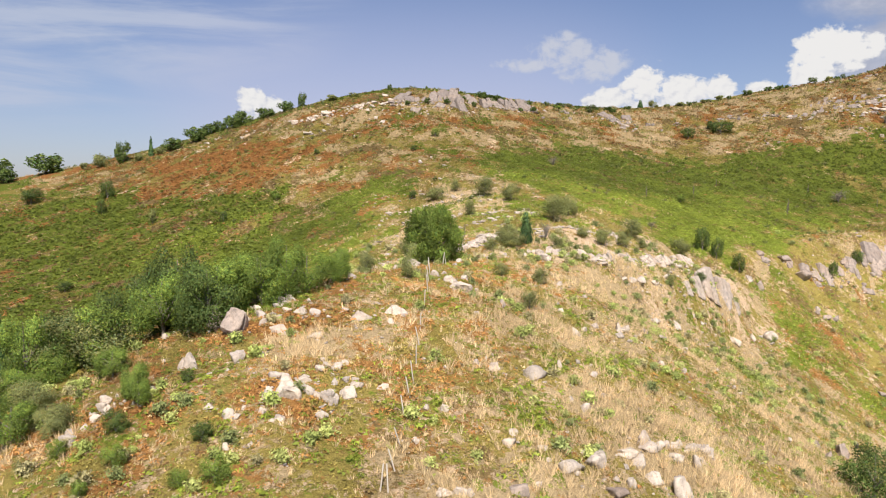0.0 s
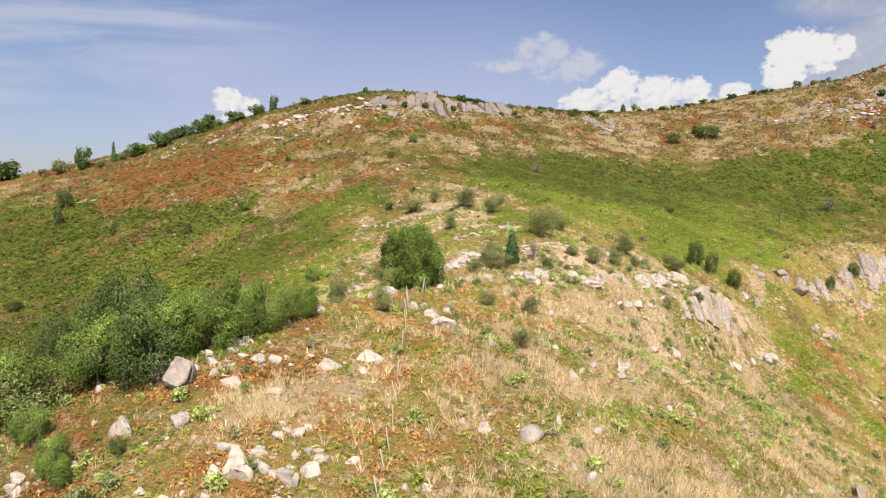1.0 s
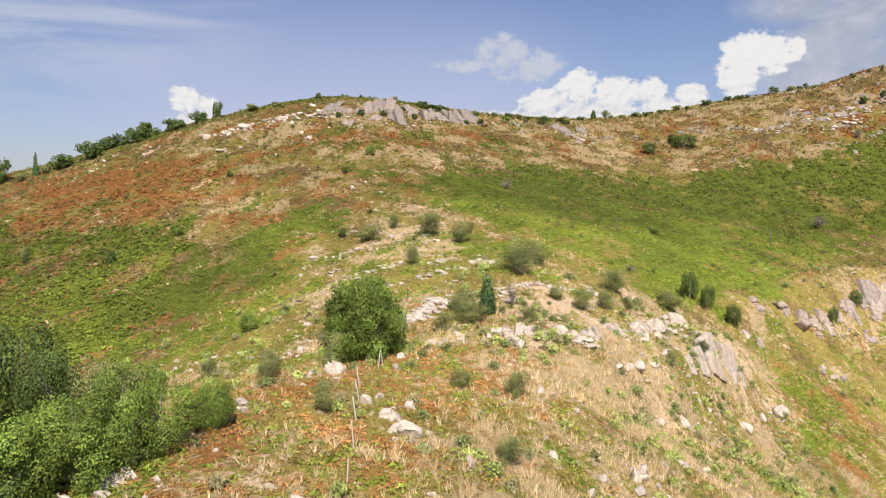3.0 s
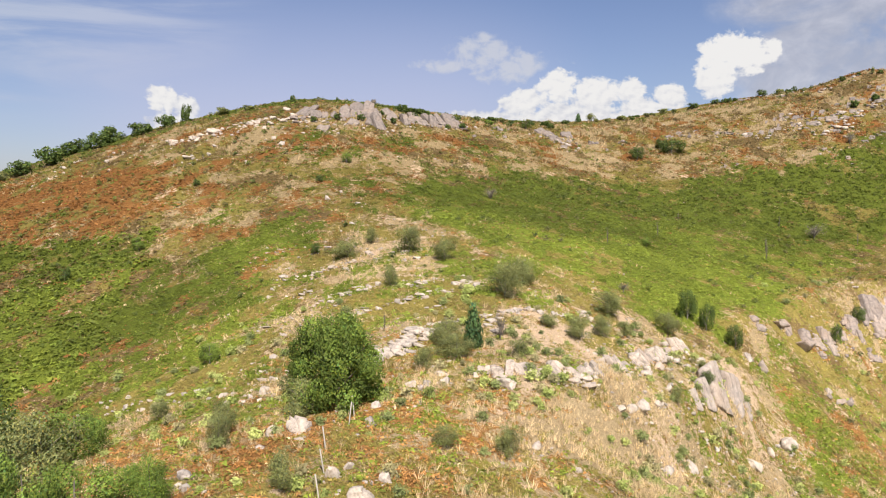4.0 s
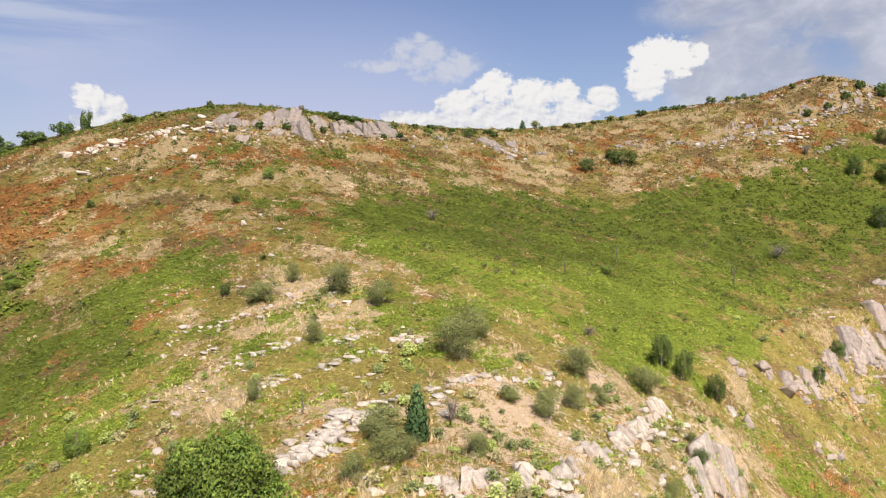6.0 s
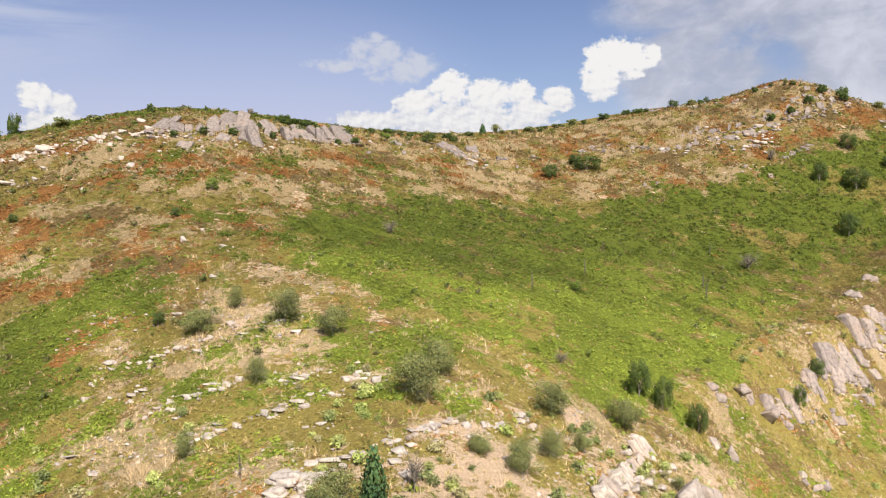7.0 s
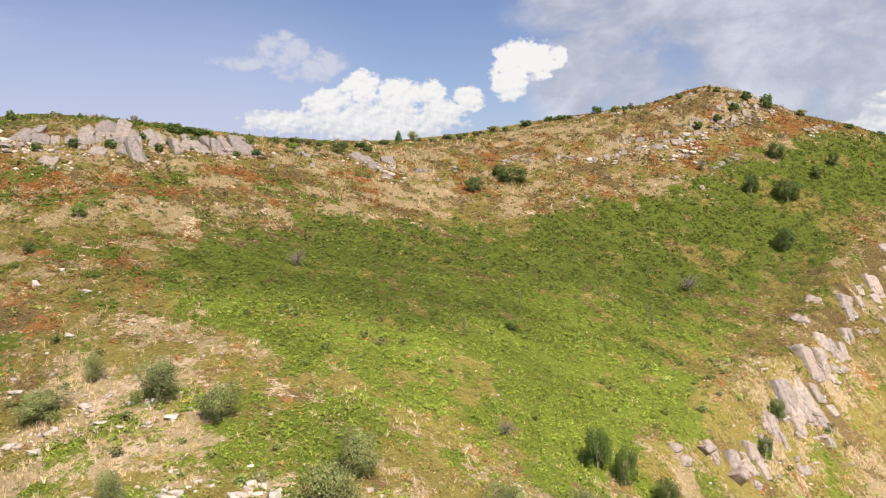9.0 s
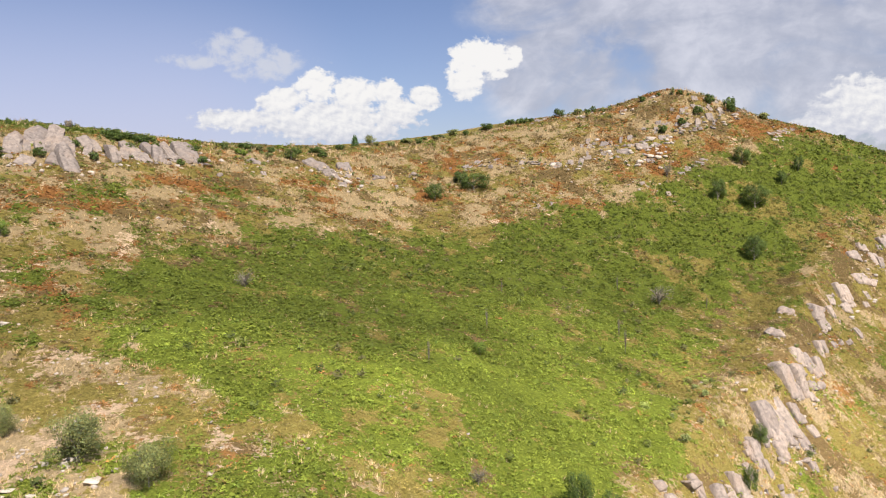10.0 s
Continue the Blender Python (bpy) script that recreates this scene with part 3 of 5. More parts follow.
def dome(rng, sprays, leaf):
    """A rounded clump: pointed leaf sprays set over a low dome."""
    v, f = [], []
    for i in range(sprays):
        a, e = 2.4 * i + rng.uniform(-0.5, 0.5), math.asin(rng.uniform(0.15, 0.98))
        d = np.array((math.cos(a) * math.cos(e), math.sin(a) * math.cos(e), math.sin(e)))
        c = d * rng.uniform(0.36, 0.52) * np.array((1, 1, 0.95)) + (0, 0, 0.06)
        n = d + rng.normal(0, 0.45, 3) + (0, 0, 0.2)
        n /= np.linalg.norm(n)
        p = np.cross(n, rng.normal(0, 1, 3))
        p /= np.linalg.norm(p)
        q, s = np.cross(n, p), leaf * rng.uniform(0.75, 1.25)
        k = 3 * i
        v += [c - p * s - q * s * 0.45, c - p * s + q * s * 0.45, c + p * s * 1.1]
        f.append((k, k + 1, k + 2))
    return np.array(v), np.array(f)


def pick(rng, area, per_m2, kinds, power=1.0):
    """Random places in the box area, kept by the share of the given kinds of cover."""
    x0, x1, y0, y1 = area
    n = int((x1 - x0) * (y1 - y0) * per_m2)
    x, y = rng.uniform(x0, x1, n), rng.uniform(y0, y1, n)
    w = cover(x, y)
    keep = rng.uniform(0, 1, n) < w[:, kinds].sum(1) ** power
    x, y, w = x[keep], y[keep], w[keep][:, kinds]
    cum = np.cumsum(w / w.sum(1, keepdims=True), 1)
    which = (rng.uniform(0, 1, len(x))[:, None] > cum).sum(1).clip(0, len(kinds) - 1)
    return x, y, np.array(kinds)[which]


def cover_plants():
    rng = np.random.default_rng(7)
    spur, flank, rib = (-27, 52, 33, 100), (-75, -27, 33, 122), (-30, 62, 100, 150)

    def tint(x, y, kind, spread, gain):
        stray = rng.uniform(0, 1, len(x)) < np.where(y < 125, 0.14, 0.08)      # here and there a plant of another kind
        kind = np.where(stray, np.where(kind == GREEN, GREEN, np.array([GREEN, OLIVE, OLIVE, HEATH, STRAW])[rng.integers(5, size=len(x))]), kind)
        warm = rng.normal(0, 0.05, len(x))[:, None] * np.array((1.0, 0.25, -0.3))
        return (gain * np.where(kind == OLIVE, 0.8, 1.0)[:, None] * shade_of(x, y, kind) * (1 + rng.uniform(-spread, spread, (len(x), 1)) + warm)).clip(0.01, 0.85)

    beds = [((-40, 60, 10, 33), 0.3, 8, 0.9, 0.3), (spur, 9.8, 12, 0.5, 0.155), (flank, 2.0, 12, 0.75, 0.2), (rib, 5.2, 12, 0.54, 0.155), ((52, 110, 60, 122), 3.0, 12, 0.62, 0.17), ((-115, -30, 122, 180), 2.6, 7, 0.68, 0.32),
            ((-30, 150, 150, 180), 4.4, 10, 0.6, 0.195), ((62, 150, 122, 150), 3.6, 11, 0.62, 0.175), ((150, 190, 122, 180), 1.5, 7, 0.7, 0.3), ((-95, 160, 180, 222), 3.2, 6, 0.62, 0.33), ((160, 215, 178, 222), 1.6, 6, 0.7, 0.33), ((-120, 190, 222, 256), 1.0, 7, 0.8, 0.33)]
    for area, dens, n, sz, leaf in beds:
        x, y, kind = pick(rng, area, dens, [GREEN, RUST, OLIVE, HEATH])
        size = sz * rng.uniform(0.6, 1.5, len(x)) * np.where(kind == GREEN, 1.15, np.where(kind == RUST, 1.0, 0.85))
        third = rng.integers(3, size=len(x))
        for g in range(3):
            m = third == g
            strew("bracken", "green and rust-brown bracken and low heath covering the slope", "bracken", dome(rng, n, leaf), x[m], y[m], size[m], 0.8, tint(x[m], y[m], kind[m], 0.26, 1.22), FROND, rng)
    swards = [((-40, 60, 10, 33), 0.4, 7, 0.8, 0.05), (spur, 7.5, 7, 0.5, 0.034), (flank, 0.8, 7, 0.8, 0.05), (rib, 8.0, 8, 0.45, 0.036), ((52, 112, 60, 122), 4.5, 8, 0.62, 0.042), ((-115, -30, 122, 180), 1.0, 6, 0.7, 0.05),
              ((-30, 190, 150, 180), 2.6, 8, 0.55, 0.034), ((62, 130, 122, 150), 5.0, 8, 0.6, 0.042), ((130, 190, 122, 150), 2.0, 7, 0.65, 0.05), ((-120, 190, 180, 222), 2.5, 7, 0.6, 0.042), ((-120, 190, 222, 256), 0.9, 6, 0.95, 0.065)]
    for area, dens, n, sz, wide in swards:
        x, y, kind = pick(rng, area, dens, [STRAW, OLIVE, PALE, RUST], 0.8)
        keep = (kind == STRAW) | (rng.uniform(0, 1, len(x)) < 0.8)
        x, y, kind = x[keep], y[keep], kind[keep]
        big = (rough(x, y, 5, 81, 2) + rng.normal(0, 0.25, len(x)) > 0.15) & (kind == STRAW)
        size = sz * rng.uniform(0.55, 1.2, len(x)) * np.where(big, 1.3, np.where(kind == STRAW, 0.75, 0.6))
        third = rng.integers(2, size=len(x))
        for g in range(2):
            m = third == g
            strew("dry_grass", "straw-coloured dry grass tufts across the hillside", "grass", tuft(rng, n + 2 * g, 0.5 + 0.2 * g, wide), x[m], y[m], size[m], 1.0, tint(x[m], y[m], kind[m], 0.2, 1.25), BLADE, rng)
    # tall pale tufts in drifts on the spur
    x, y, kind = pick(rng, (-14, 46, 34, 112), 9.0, [STRAW], 1.2)
    keep = rough(x + 0.5 * y, 0.6 * y, 7, 83, 2) + rng.normal(0, 0.16, len(x)) > 0.2
    keep |= inside(x, y, STREAK, 5.0) > rng.uniform(0.2, 0.9, len(x))
    x, y = x[keep], y[keep]
    tall = (1.12 * shade_of(x, y, STRAW) * rng.uniform(0.8, 1.1, (len(x), 1))).clip(0, 0.8)
    strew("dry_grass", "tall pale bleached grass in drifts on the spur", "grass", tuft(rng, 22, 0.6, 0.016), x, y, rng.uniform(0.45, 1.05, len(x)), 1.0, tall, BLADE, rng)


cover_plants()


# ---- rocks ----
def ico(level):
    bm = bmesh.new()
    bmesh.ops.create_icosphere(bm, subdivisions=level, radius=1.0)
    v = np.array([p.co[:] for p in bm.verts])
    f = np.array([[p.index for p in q.verts] for q in bm.faces])
    bm.free()
    return v, f


def crumple(v, seed, size, amount):
    out = v.copy()
    n = rough(v[:, 0] + 3.1 * v[:, 2], v[:, 1] - 2.3 * v[:, 2], size, seed, 3)
    return out * (1 + amount * n)[:, None]


def cut_planes(v, rng, count, lo, hi):
    for i in range(count):
        d = rng.normal(0, 1, 3)
        d /= np.linalg.norm(d)
        over_by = (v @ d - rng.uniform(lo, hi)).clip(0, None)
        v = v - over_by[:, None] * d * 0.92
    return v


def boulder_mesh(seed, material, level=3, taper=0.0):
    """An angular block, cut by flat joints and split by a few cracks."""
    rng = np.random.default_rng(seed)
    v, f = ico(level)
    v = np.sign(v) * np.abs(v) ** 0.62
    v = cut_planes(v, rng, 11, 0.42, 0.9)
    for i in range(3 if level > 3 else 1):
        d = rng.normal(0, 1, 3) * (1, 1, 0.4)
        d /= np.linalg.norm(d)
        v = v * (1 - 0.22 * np.exp(-((v @ d - rng.uniform(-0.4, 0.4)) / 0.07) ** 2))[:, None]
    v = crumple(v, seed, 0.35, 0.05)
    v -= (v.max(0) + v.min(0)) / 2
    v /= np.ptp(v, axis=0)
    v[:, :2] *= 1 - taper * (v[:, 2:] + 0.5)
    return fast_mesh("boulder", v, f, material)


def cube_grid(cuts):
    bm = bmesh.new()
    bmesh.ops.create_cube(bm, size=2.0)
    bmesh.ops.subdivide_edges(bm, edges=bm.edges[:], cuts=cuts, use_grid_fill=True)
    v = np.array([p.co[:] for p in bm.verts])
    f = np.array([[p.index for p in q.verts] for q in bm.faces])
    bm.free()
    return v, f


def block_mesh(name, seed, material, cuts=4, round_off=0.03, chips=6, flutes=0.0, lo=0.82, hi=1.35):
    """A jointed block or plate with chipped corners, one unit each way; flutes: shallow grooves down its face."""
    rng = np.random.default_rng(seed)
    v, f = cube_grid(cuts)
    v = v * (1 - round_off * ((v ** 2).sum(1, keepdims=True) - 1) / 2)
    v = cut_planes(v, rng, chips, lo, hi)
    lean = rng.normal(0, 0.14, (3, 2))
    v[:, 0] += lean[0, 0] * v[:, 2]
    v[:, 2] *= 1 + lean[1, 0] * v[:, 0] + lean[1, 1] * v[:, 1]
    if flutes:
        q = 2.6 * v[:, 0] + 0.8 * v[:, 2] * lean[2, 0] + rng.uniform(0, 6)
        v[:, 1] *= 1 - flutes * np.abs(np.sin(q)) ** 6
        v *= (1 - 0.10 * np.exp(-((v[:, 2] - rng.uniform(-0.6, 0.6)) / 0.09) ** 2))[:, None]
    v = crumple(v, seed, 0.5, 0.04)
    v -= (v.max(0) + v.min(0)) / 2
    v /= np.ptp(v, axis=0)
    return fast_mesh(name, v, f, material)


PALE_ROCKS = [boulder_mesh(s, LIMESTONE) for s in range(11, 19)]
NEAR_ROCKS = [boulder_mesh(s, LIMESTONE, 4) for s in range(61, 73)]
GREY_ROCKS = [boulder_mesh(s, CRAG) for s in range(51, 55)]
BLOCKS = [block_mesh("ledge_block", s, LIMESTONE, 5, 0.02, 9, 0.0, 0.7, 1.25) for s in range(201, 213)]
PINK_BLOCKS = [block_mesh("rock_block", s, PINKSTONE, 5, 0.02, 9, 0.12, 0.7, 1.25) for s in range(221, 229)]
rock_rng = np.random.default_rng(3)


def fall(x, y):
    """Heading (radians) and steepness of the slope at x, y, down the fall line."""
    e = 1.5
    gx = (height(x + e, y) - height(x - e, y)) / (2 * e)
    gy = (height(x, y + e) - height(x, y - e)) / (2 * e)
    return math.atan2(-gy, -gx), math.hypot(gx, gy)


def lay_rocks(places, name, label, group, meshes, flat=1.0, broad=0.8, askew=35):
    for x, y, w, h in places:
        ob = new(name, meshes[rock_rng.integers(len(meshes))])
        way_down, steep = fall(x, y)
        tall = max(0.35 * w, h * 1.15) * flat
        turn = math.degrees(way_down) + 90 + rock_rng.uniform(-askew, askew)
        lean = -math.degrees(math.atan(steep)) * 0.6 + rock_rng.uniform(-8, 8)
        m = pose(x, y, height(x, y) + 0.13 * tall, 0, 0, turn) @ pose(0, 0, 0, lean, rock_rng.uniform(-8, 8), 0)
        ob.matrix_basis = m @ Matrix.Diagonal((w * 1.15, w * broad * rock_rng.uniform(0.8, 1.2), tall, 1))
        tagged(ob, label, "rock", group)


def crag(name, label, category, places, material, upright, lean, seed, thick=1.0, worn=0.05):
    """Bedrock that breaks out of the slope: plate beside plate, each rooted in the ground and leaning along the bedding.
    A place is the foot x, y, the width along the slope and the rise to the lip; upright: degrees steeper than the slope."""
    rng = np.random.default_rng(seed)
    root = tagged(new(name), label, category)
    plates = [block_mesh("slab", 300 + 20 * seed + i, material, 8, worn, 7, 0.22, 0.95, 1.45) for i in range(9)]
    for x, y, w, h in places:
        down, steep = fall(x, y)
        uphill = Vector((-math.cos(down), -math.sin(down), 0))
        pitch = math.atan(steep) + radians(upright + rng.normal(0, 6))
        pitch = min(max(pitch, radians(30)), radians(80))
        rise = uphill * math.cos(pitch) + Vector((0, 0, math.sin(pitch)))
        side = rise.cross(Vector((0, 0, 1))).normalized()
        turn = Matrix.Rotation(radians(lean + rng.normal(0, 6)), 3, side.cross(rise))
        rise, side = turn @ rise, turn @ side
        out = side.cross(rise)
        if out.dot(uphill) > 0:
            out = -out
        length, deep = 1.25 * h * rng.uniform(0.9, 1.15) + 0.5, thick * rng.uniform(0.7, 1.2) * max(0.7, 0.45 * w)
        ob = new("slab", plates[rng.integers(len(plates))])
        ob.parent = root
        at = Vector((x, y, height(x, y))) + rise * (0.5 * length - 0.6) - out * (0.3 * deep)
        m = Matrix((side, out, rise)).transposed().to_4x4()
        ob.matrix_basis = Matrix.Translation(at) @ m @ Matrix.Diagonal((w * rng.uniform(0.9, 1.2), deep, length, 1))
        tagged(ob)
    return root


SPUR_WEST = [(-17.6, 52.1, 1.7, 1.5), (-14.2, 51.8, 1.2, 1), (-10.6, 46, 0.9, 1.1), (-9.4, 46.1, 1.3, 1.4), (-9.9, 48.2, 1, 0.8), (-8.4, 46.9, 0.9, 0.8), (-6.9, 46.2, 1.1, 0.9), (-8.9, 48.5, 0.9, 0.6), (-21.4, 47.8, 1, 0.8), (-21.9, 46, 0.6, 0.5), (-14.1, 45.5, 0.6, 0.4), (-10.7, 41.6, 0.5, 0.4), (-12, 41.7, 0.5, 0.4), (-12.1, 56.2, 1.4, 0.8), (-9.2, 54.6, 1.1, 0.5), (-13.3, 62.6, 1.2, 0.9), (-12.6, 63.3, 1, 0.7), (-11.1, 62.5, 0.7, 0.5), (-6.9, 48.2, 0.4, 0.6), (-12.4, 52.1, 0.5, 0.4), (-11.1, 59.5, 1.3, 0.6)]
SPUR_CREST = [(-0.8, 72, 0.8, 0.9), (0.8, 69.7, 1.3, 0.8), (1.6, 67.6, 1.7, 1), (0.1, 73.2, 0.7, 0.5), (2.1, 71.9, 0.9, 0.6), (-3.7, 59.5, 1.6, 0.9), (-6.2, 58.2, 1.5, 0.8), (-3.9, 57.5, 0.5, 0.6), (-3, 58.9, 0.5, 0.4), (-7.7, 59.5, 0.7, 0.4), (-8.7, 65.1, 0.4, 0.4), (-5.4, 61.2, 0.7, 0.3), (3.6, 53, 0.8, 0.7), (3.1, 54.2, 0.3, 0.4), (2.4, 53.4, 0.5, 0.4), (5.2, 65.6, 0.8, 0.8), (2.7, 61.4, 0.5, 0.3), (-1.3, 52.3, 0.3, 0.3), (0.1, 46.5, 0.5, 0.5), (-1, 46.3, 0.4, 0.4), (-1.5, 42.8, 0.5, 0.4), (0.1, 39, 0.8, 0.4), (0.9, 39.2, 0.8, 0.5), (1.5, 39.2, 0.5, 0.5)]
SPUR_EAST = [(6.5, 53.6, 1.7, 1), (8.6, 55.9, 0.4, 0.7), (10.3, 57.7, 0.5, 0.5), (3.7, 53.2, 0.5, 0.6), (11.3, 64.4, 0.7, 1), (16.3, 70.5, 0.9, 1.2), (12.3, 80.7, 0.7, 0.5), (12.4, 66.6, 0.7, 0.5), (9.2, 44.6, 1.6, 1), (12.9, 48.5, 1.2, 1.1), (7.4, 43.5, 1.4, 0.7), (15.8, 50.2, 0.6, 0.6), (12.6, 44.9, 0.9, 0.8), (14.1, 44.5, 1.2, 1.4), (16.4, 48.3, 0.7, 1.2), (18.1, 50.8, 0.6, 0.8), (10.9, 43.5, 0.7, 0.6), (5.3, 41.2, 0.4, 0.3), (28.7, 93.1, 0.8, 1.2), (25.1, 89.7, 1.4, 0.7), (39.7, 103.1, 1.3, 1.6), (44, 108, 1.2, 1), (47.6, 111, 2, 1.3)]
SPUR_EAST_LOW = [(20, 75, 0.6, 0.7), (9.9, 42.2, 1.3, 0.7), (4.1, 40.2, 0.9, 0.6), (63.9, 109.9, 1, 0.8), (62.7, 124.4, 1.5, 0.7), (64.8, 125.5, 1.5, 0.7), (41.7, 78.4, 1.3, 2), (35.8, 69.7, 0.8, 1.3), (48.5, 88.4, 0.8, 1.1), (36.9, 74.5, 1, 0.4), (54.6, 131.5, 1.2, 1.1), (59.2, 132.6, 2.1, 1.2), (51.1, 122.7, 1.2, 1.5), (61.9, 131.3, 2.7, 1.7)]
RIB = [(11.6, 117.5, 1.7, 1), (13.1, 118.3, 0.9, 0.6), (12.6, 121, 0.7, 0.4), (19.7, 116.8, 0.7, 0.5), (5.8, 114, 1.3, 0.6), (7.2, 114.7, 1.6, 0.6), (8.2, 115.5, 0.8, 0.5), (9.8, 115, 0.8, 0.5), (8.6, 110.4, 0.9, 0.4), (7.5, 110.2, 0.6, 0.4), (7.5, 119.2, 1.4, 0.6), (6.3, 119.3, 0.9, 0.5), (-2.8, 121, 1, 0.6), (-1.5, 121, 1.1, 0.6), (-3.8, 120.4, 0.8, 0.5), (0.1, 122.1, 1.1, 0.4), (0.8, 121.7, 0.9, 0.5), (-0.5, 114.1, 1.1, 0.6), (1.2, 114.7, 1, 0.4), (0.4, 114.6, 0.6, 0.4), (-1.2, 129.2, 1.3, 0.8), (-3.8, 139.3, 1.3, 0.7), (1.7, 134.2, 1.2, 0.8), (3, 131, 1, 0.4)]
RIB_WEST = [(-9.3, 131.6, 1.2, 1.2), (-8.8, 130.2, 1, 0.5), (-7.3, 130.4, 0.8, 0.5), (-10.4, 126, 0.7, 0.8), (-8.1, 125, 0.5, 0.4), (-7.9, 100.3, 1.3, 0.7), (-6.7, 99.3, 0.8, 0.6), (-7.3, 96.1, 1, 0.8), (-7.7, 106.5, 0.8, 0.8), (-9.7, 106.7, 0.6, 0.6), (-7.4, 113.3, 0.9, 0.4), (-8.5, 103.3, 0.7, 0.3), (-9.7, 117, 1.1, 0.3), (-6.3, 124.3, 1.4, 0.6), (-5.3, 124.4, 1.1, 0.4), (6.4, 107.4, 0.5, 0.3), (5.7, 107.7, 0.5, 0.3), (7.9, 130, 1.4, 0.6), (-2.1, 117.6, 0.6, 0.4), (4.4, 129.8, 0.8, 0.4)]
LEDGE = [(5.2, 102.2, 1.2, 0.5), (5.4, 100.9, 1, 0.8), (3.9, 100.1, 0.8, 0.9), (4.8, 100.2, 0.8, 0.8), (6, 99.5, 1, 0.6), (6.5, 101.1, 0.9, 0.7), (3.4, 98.5, 0.6, 0.7), (2.4, 99.8, 0.8, 0.6), (2.4, 98.2, 0.6, 0.5), (4.3, 98.5, 0.7, 0.5), (5.2, 98.5, 1, 0.5), (6.7, 102.4, 0.7, 0.4), (7.3, 103.6, 1.1, 0.4), (6, 103.8, 1.7, 0.4), (5.1, 103.5, 0.8, 0.4), (7.5, 104.9, 0.8, 0.4), (8.8, 105.2, 1.3, 0.5), (9.8, 105.1, 0.7, 0.4), (10.7, 105.3, 1, 0.5), (12.9, 106.6, 0.7, 0.4), (13.3, 105.2, 0.9, 0.6), (13.3, 102.1, 0.8, 0.8), (14.9, 108.3, 0.8, 0.4), (15.7, 108.4, 0.9, 0.4)]
LEDGE_EAST = [(16.6, 109, 0.9, 0.4), (17.6, 109.6, 0.6, 0.3), (18.2, 110.4, 0.5, 0.3), (16.1, 106.5, 0.6, 0.3), (12.9, 103.9, 0.9, 0.5), (14.4, 106, 0.7, 0.4), (4.4, 101.8, 0.8, 0.4), (3.6, 101.6, 0.7, 0.4), (2.1, 101.4, 0.9, 0.4), (24.6, 112.8, 0.9, 0.6), (22, 110.2, 1, 0.5), (19, 107.9, 0.6, 0.5), (21.3, 110, 0.4, 0.3)]
BANK = [(17.1, 94.5, 1.4, 1.3), (16.5, 91.3, 1.1, 0.7), (19.3, 92.6, 1, 0.8), (19.1, 91.4, 1.1, 0.7), (17.9, 91.5, 0.7, 0.7), (20.5, 96.6, 0.4, 0.8), (22.6, 99.3, 0.9, 0.9), (27.1, 103.1, 1.1, 1.4), (29.9, 106.6, 1.5, 1.5), (33.6, 111.8, 1.3, 0.9), (37.4, 116.2, 1, 1.3), (36.7, 116.6, 1, 0.7), (24.3, 97, 0.6, 0.6), (26.9, 99.2, 1, 0.7), (31, 105.6, 1.2, 0.5), (33.1, 107.5, 1.1, 0.6), (34.2, 107.4, 0.8, 0.5), (28.6, 98.3, 0.7, 0.5), (23.8, 92.4, 1.1, 1.4), (26.1, 94.6, 0.5, 0.9), (26.7, 95.1, 0.5, 0.4), (22.6, 91.3, 0.9, 0.9), (21.5, 90.4, 0.6, 0.6), (61.6, 125.3, 0.7, 1.1)]
TREE_FOOT = [(-3.1, 79.9, 2, 1.1), (-4.9, 80.6, 1.2, 0.9), (-7.3, 94.9, 0.8, 0.8), (1.8, 84.4, 0.9, 0.7), (1.3, 81.3, 1, 0.6), (4.4, 89.5, 1.1, 0.7), (5.1, 88.6, 0.5, 0.5), (5.7, 88.9, 0.7, 0.8), (7.3, 89.9, 0.8, 0.7), (7.2, 92.2, 1, 0.5), (9.9, 91.7, 0.5, 0.5), (-1.1, 81, 0.4, 0.3), (2.4, 82.1, 0.4, 0.3), (-0.8, 83.7, 0.6, 0.5), (11.4, 92, 1.1, 0.9), (10.4, 92.5, 0.7, 0.7), (12, 89.7, 1.5, 0.9), (4.7, 98.7, 0.8, 0.5), (-7.7, 106.4, 0.9, 0.6), (-7.1, 99.7, 0.6, 0.4)]
SUMMIT = [(-29.6, 197.4, 3.1, 1.3), (-37.7, 196.7, 1.8, 1.3), (-32.7, 195, 1, 0.9), (-28.1, 190, 0.9, 0.6), (-15.5, 199.5, 1.8, 0.9), (-16.4, 189.2, 1, 0.8), (-14.6, 186.3, 1.4, 0.9), (-17.9, 197.6, 1.6, 0.8), (-22.2, 198.3, 1.6, 1), (-15.5, 207.8, 1.6, 1.1), (-28.6, 186.4, 1.2, 0.7), (-32.6, 186.8, 2.5, 0.8), (-20.4, 179.5, 0.8, 0.7), (-19.3, 201.1, 0.8, 0.6), (-4.6, 159.8, 0.9, 0.8), (-2.5, 163.1, 0.5, 0.4), (0.3, 157.6, 1, 0.4), (-0.5, 147.9, 0.8, 0.4), (-35.8, 196.4, 1, 0.8), (-27.9, 198, 1, 0.8), (-20.7, 197, 1, 0.8), (-20.6, 200.8, 1.1, 0.7)]
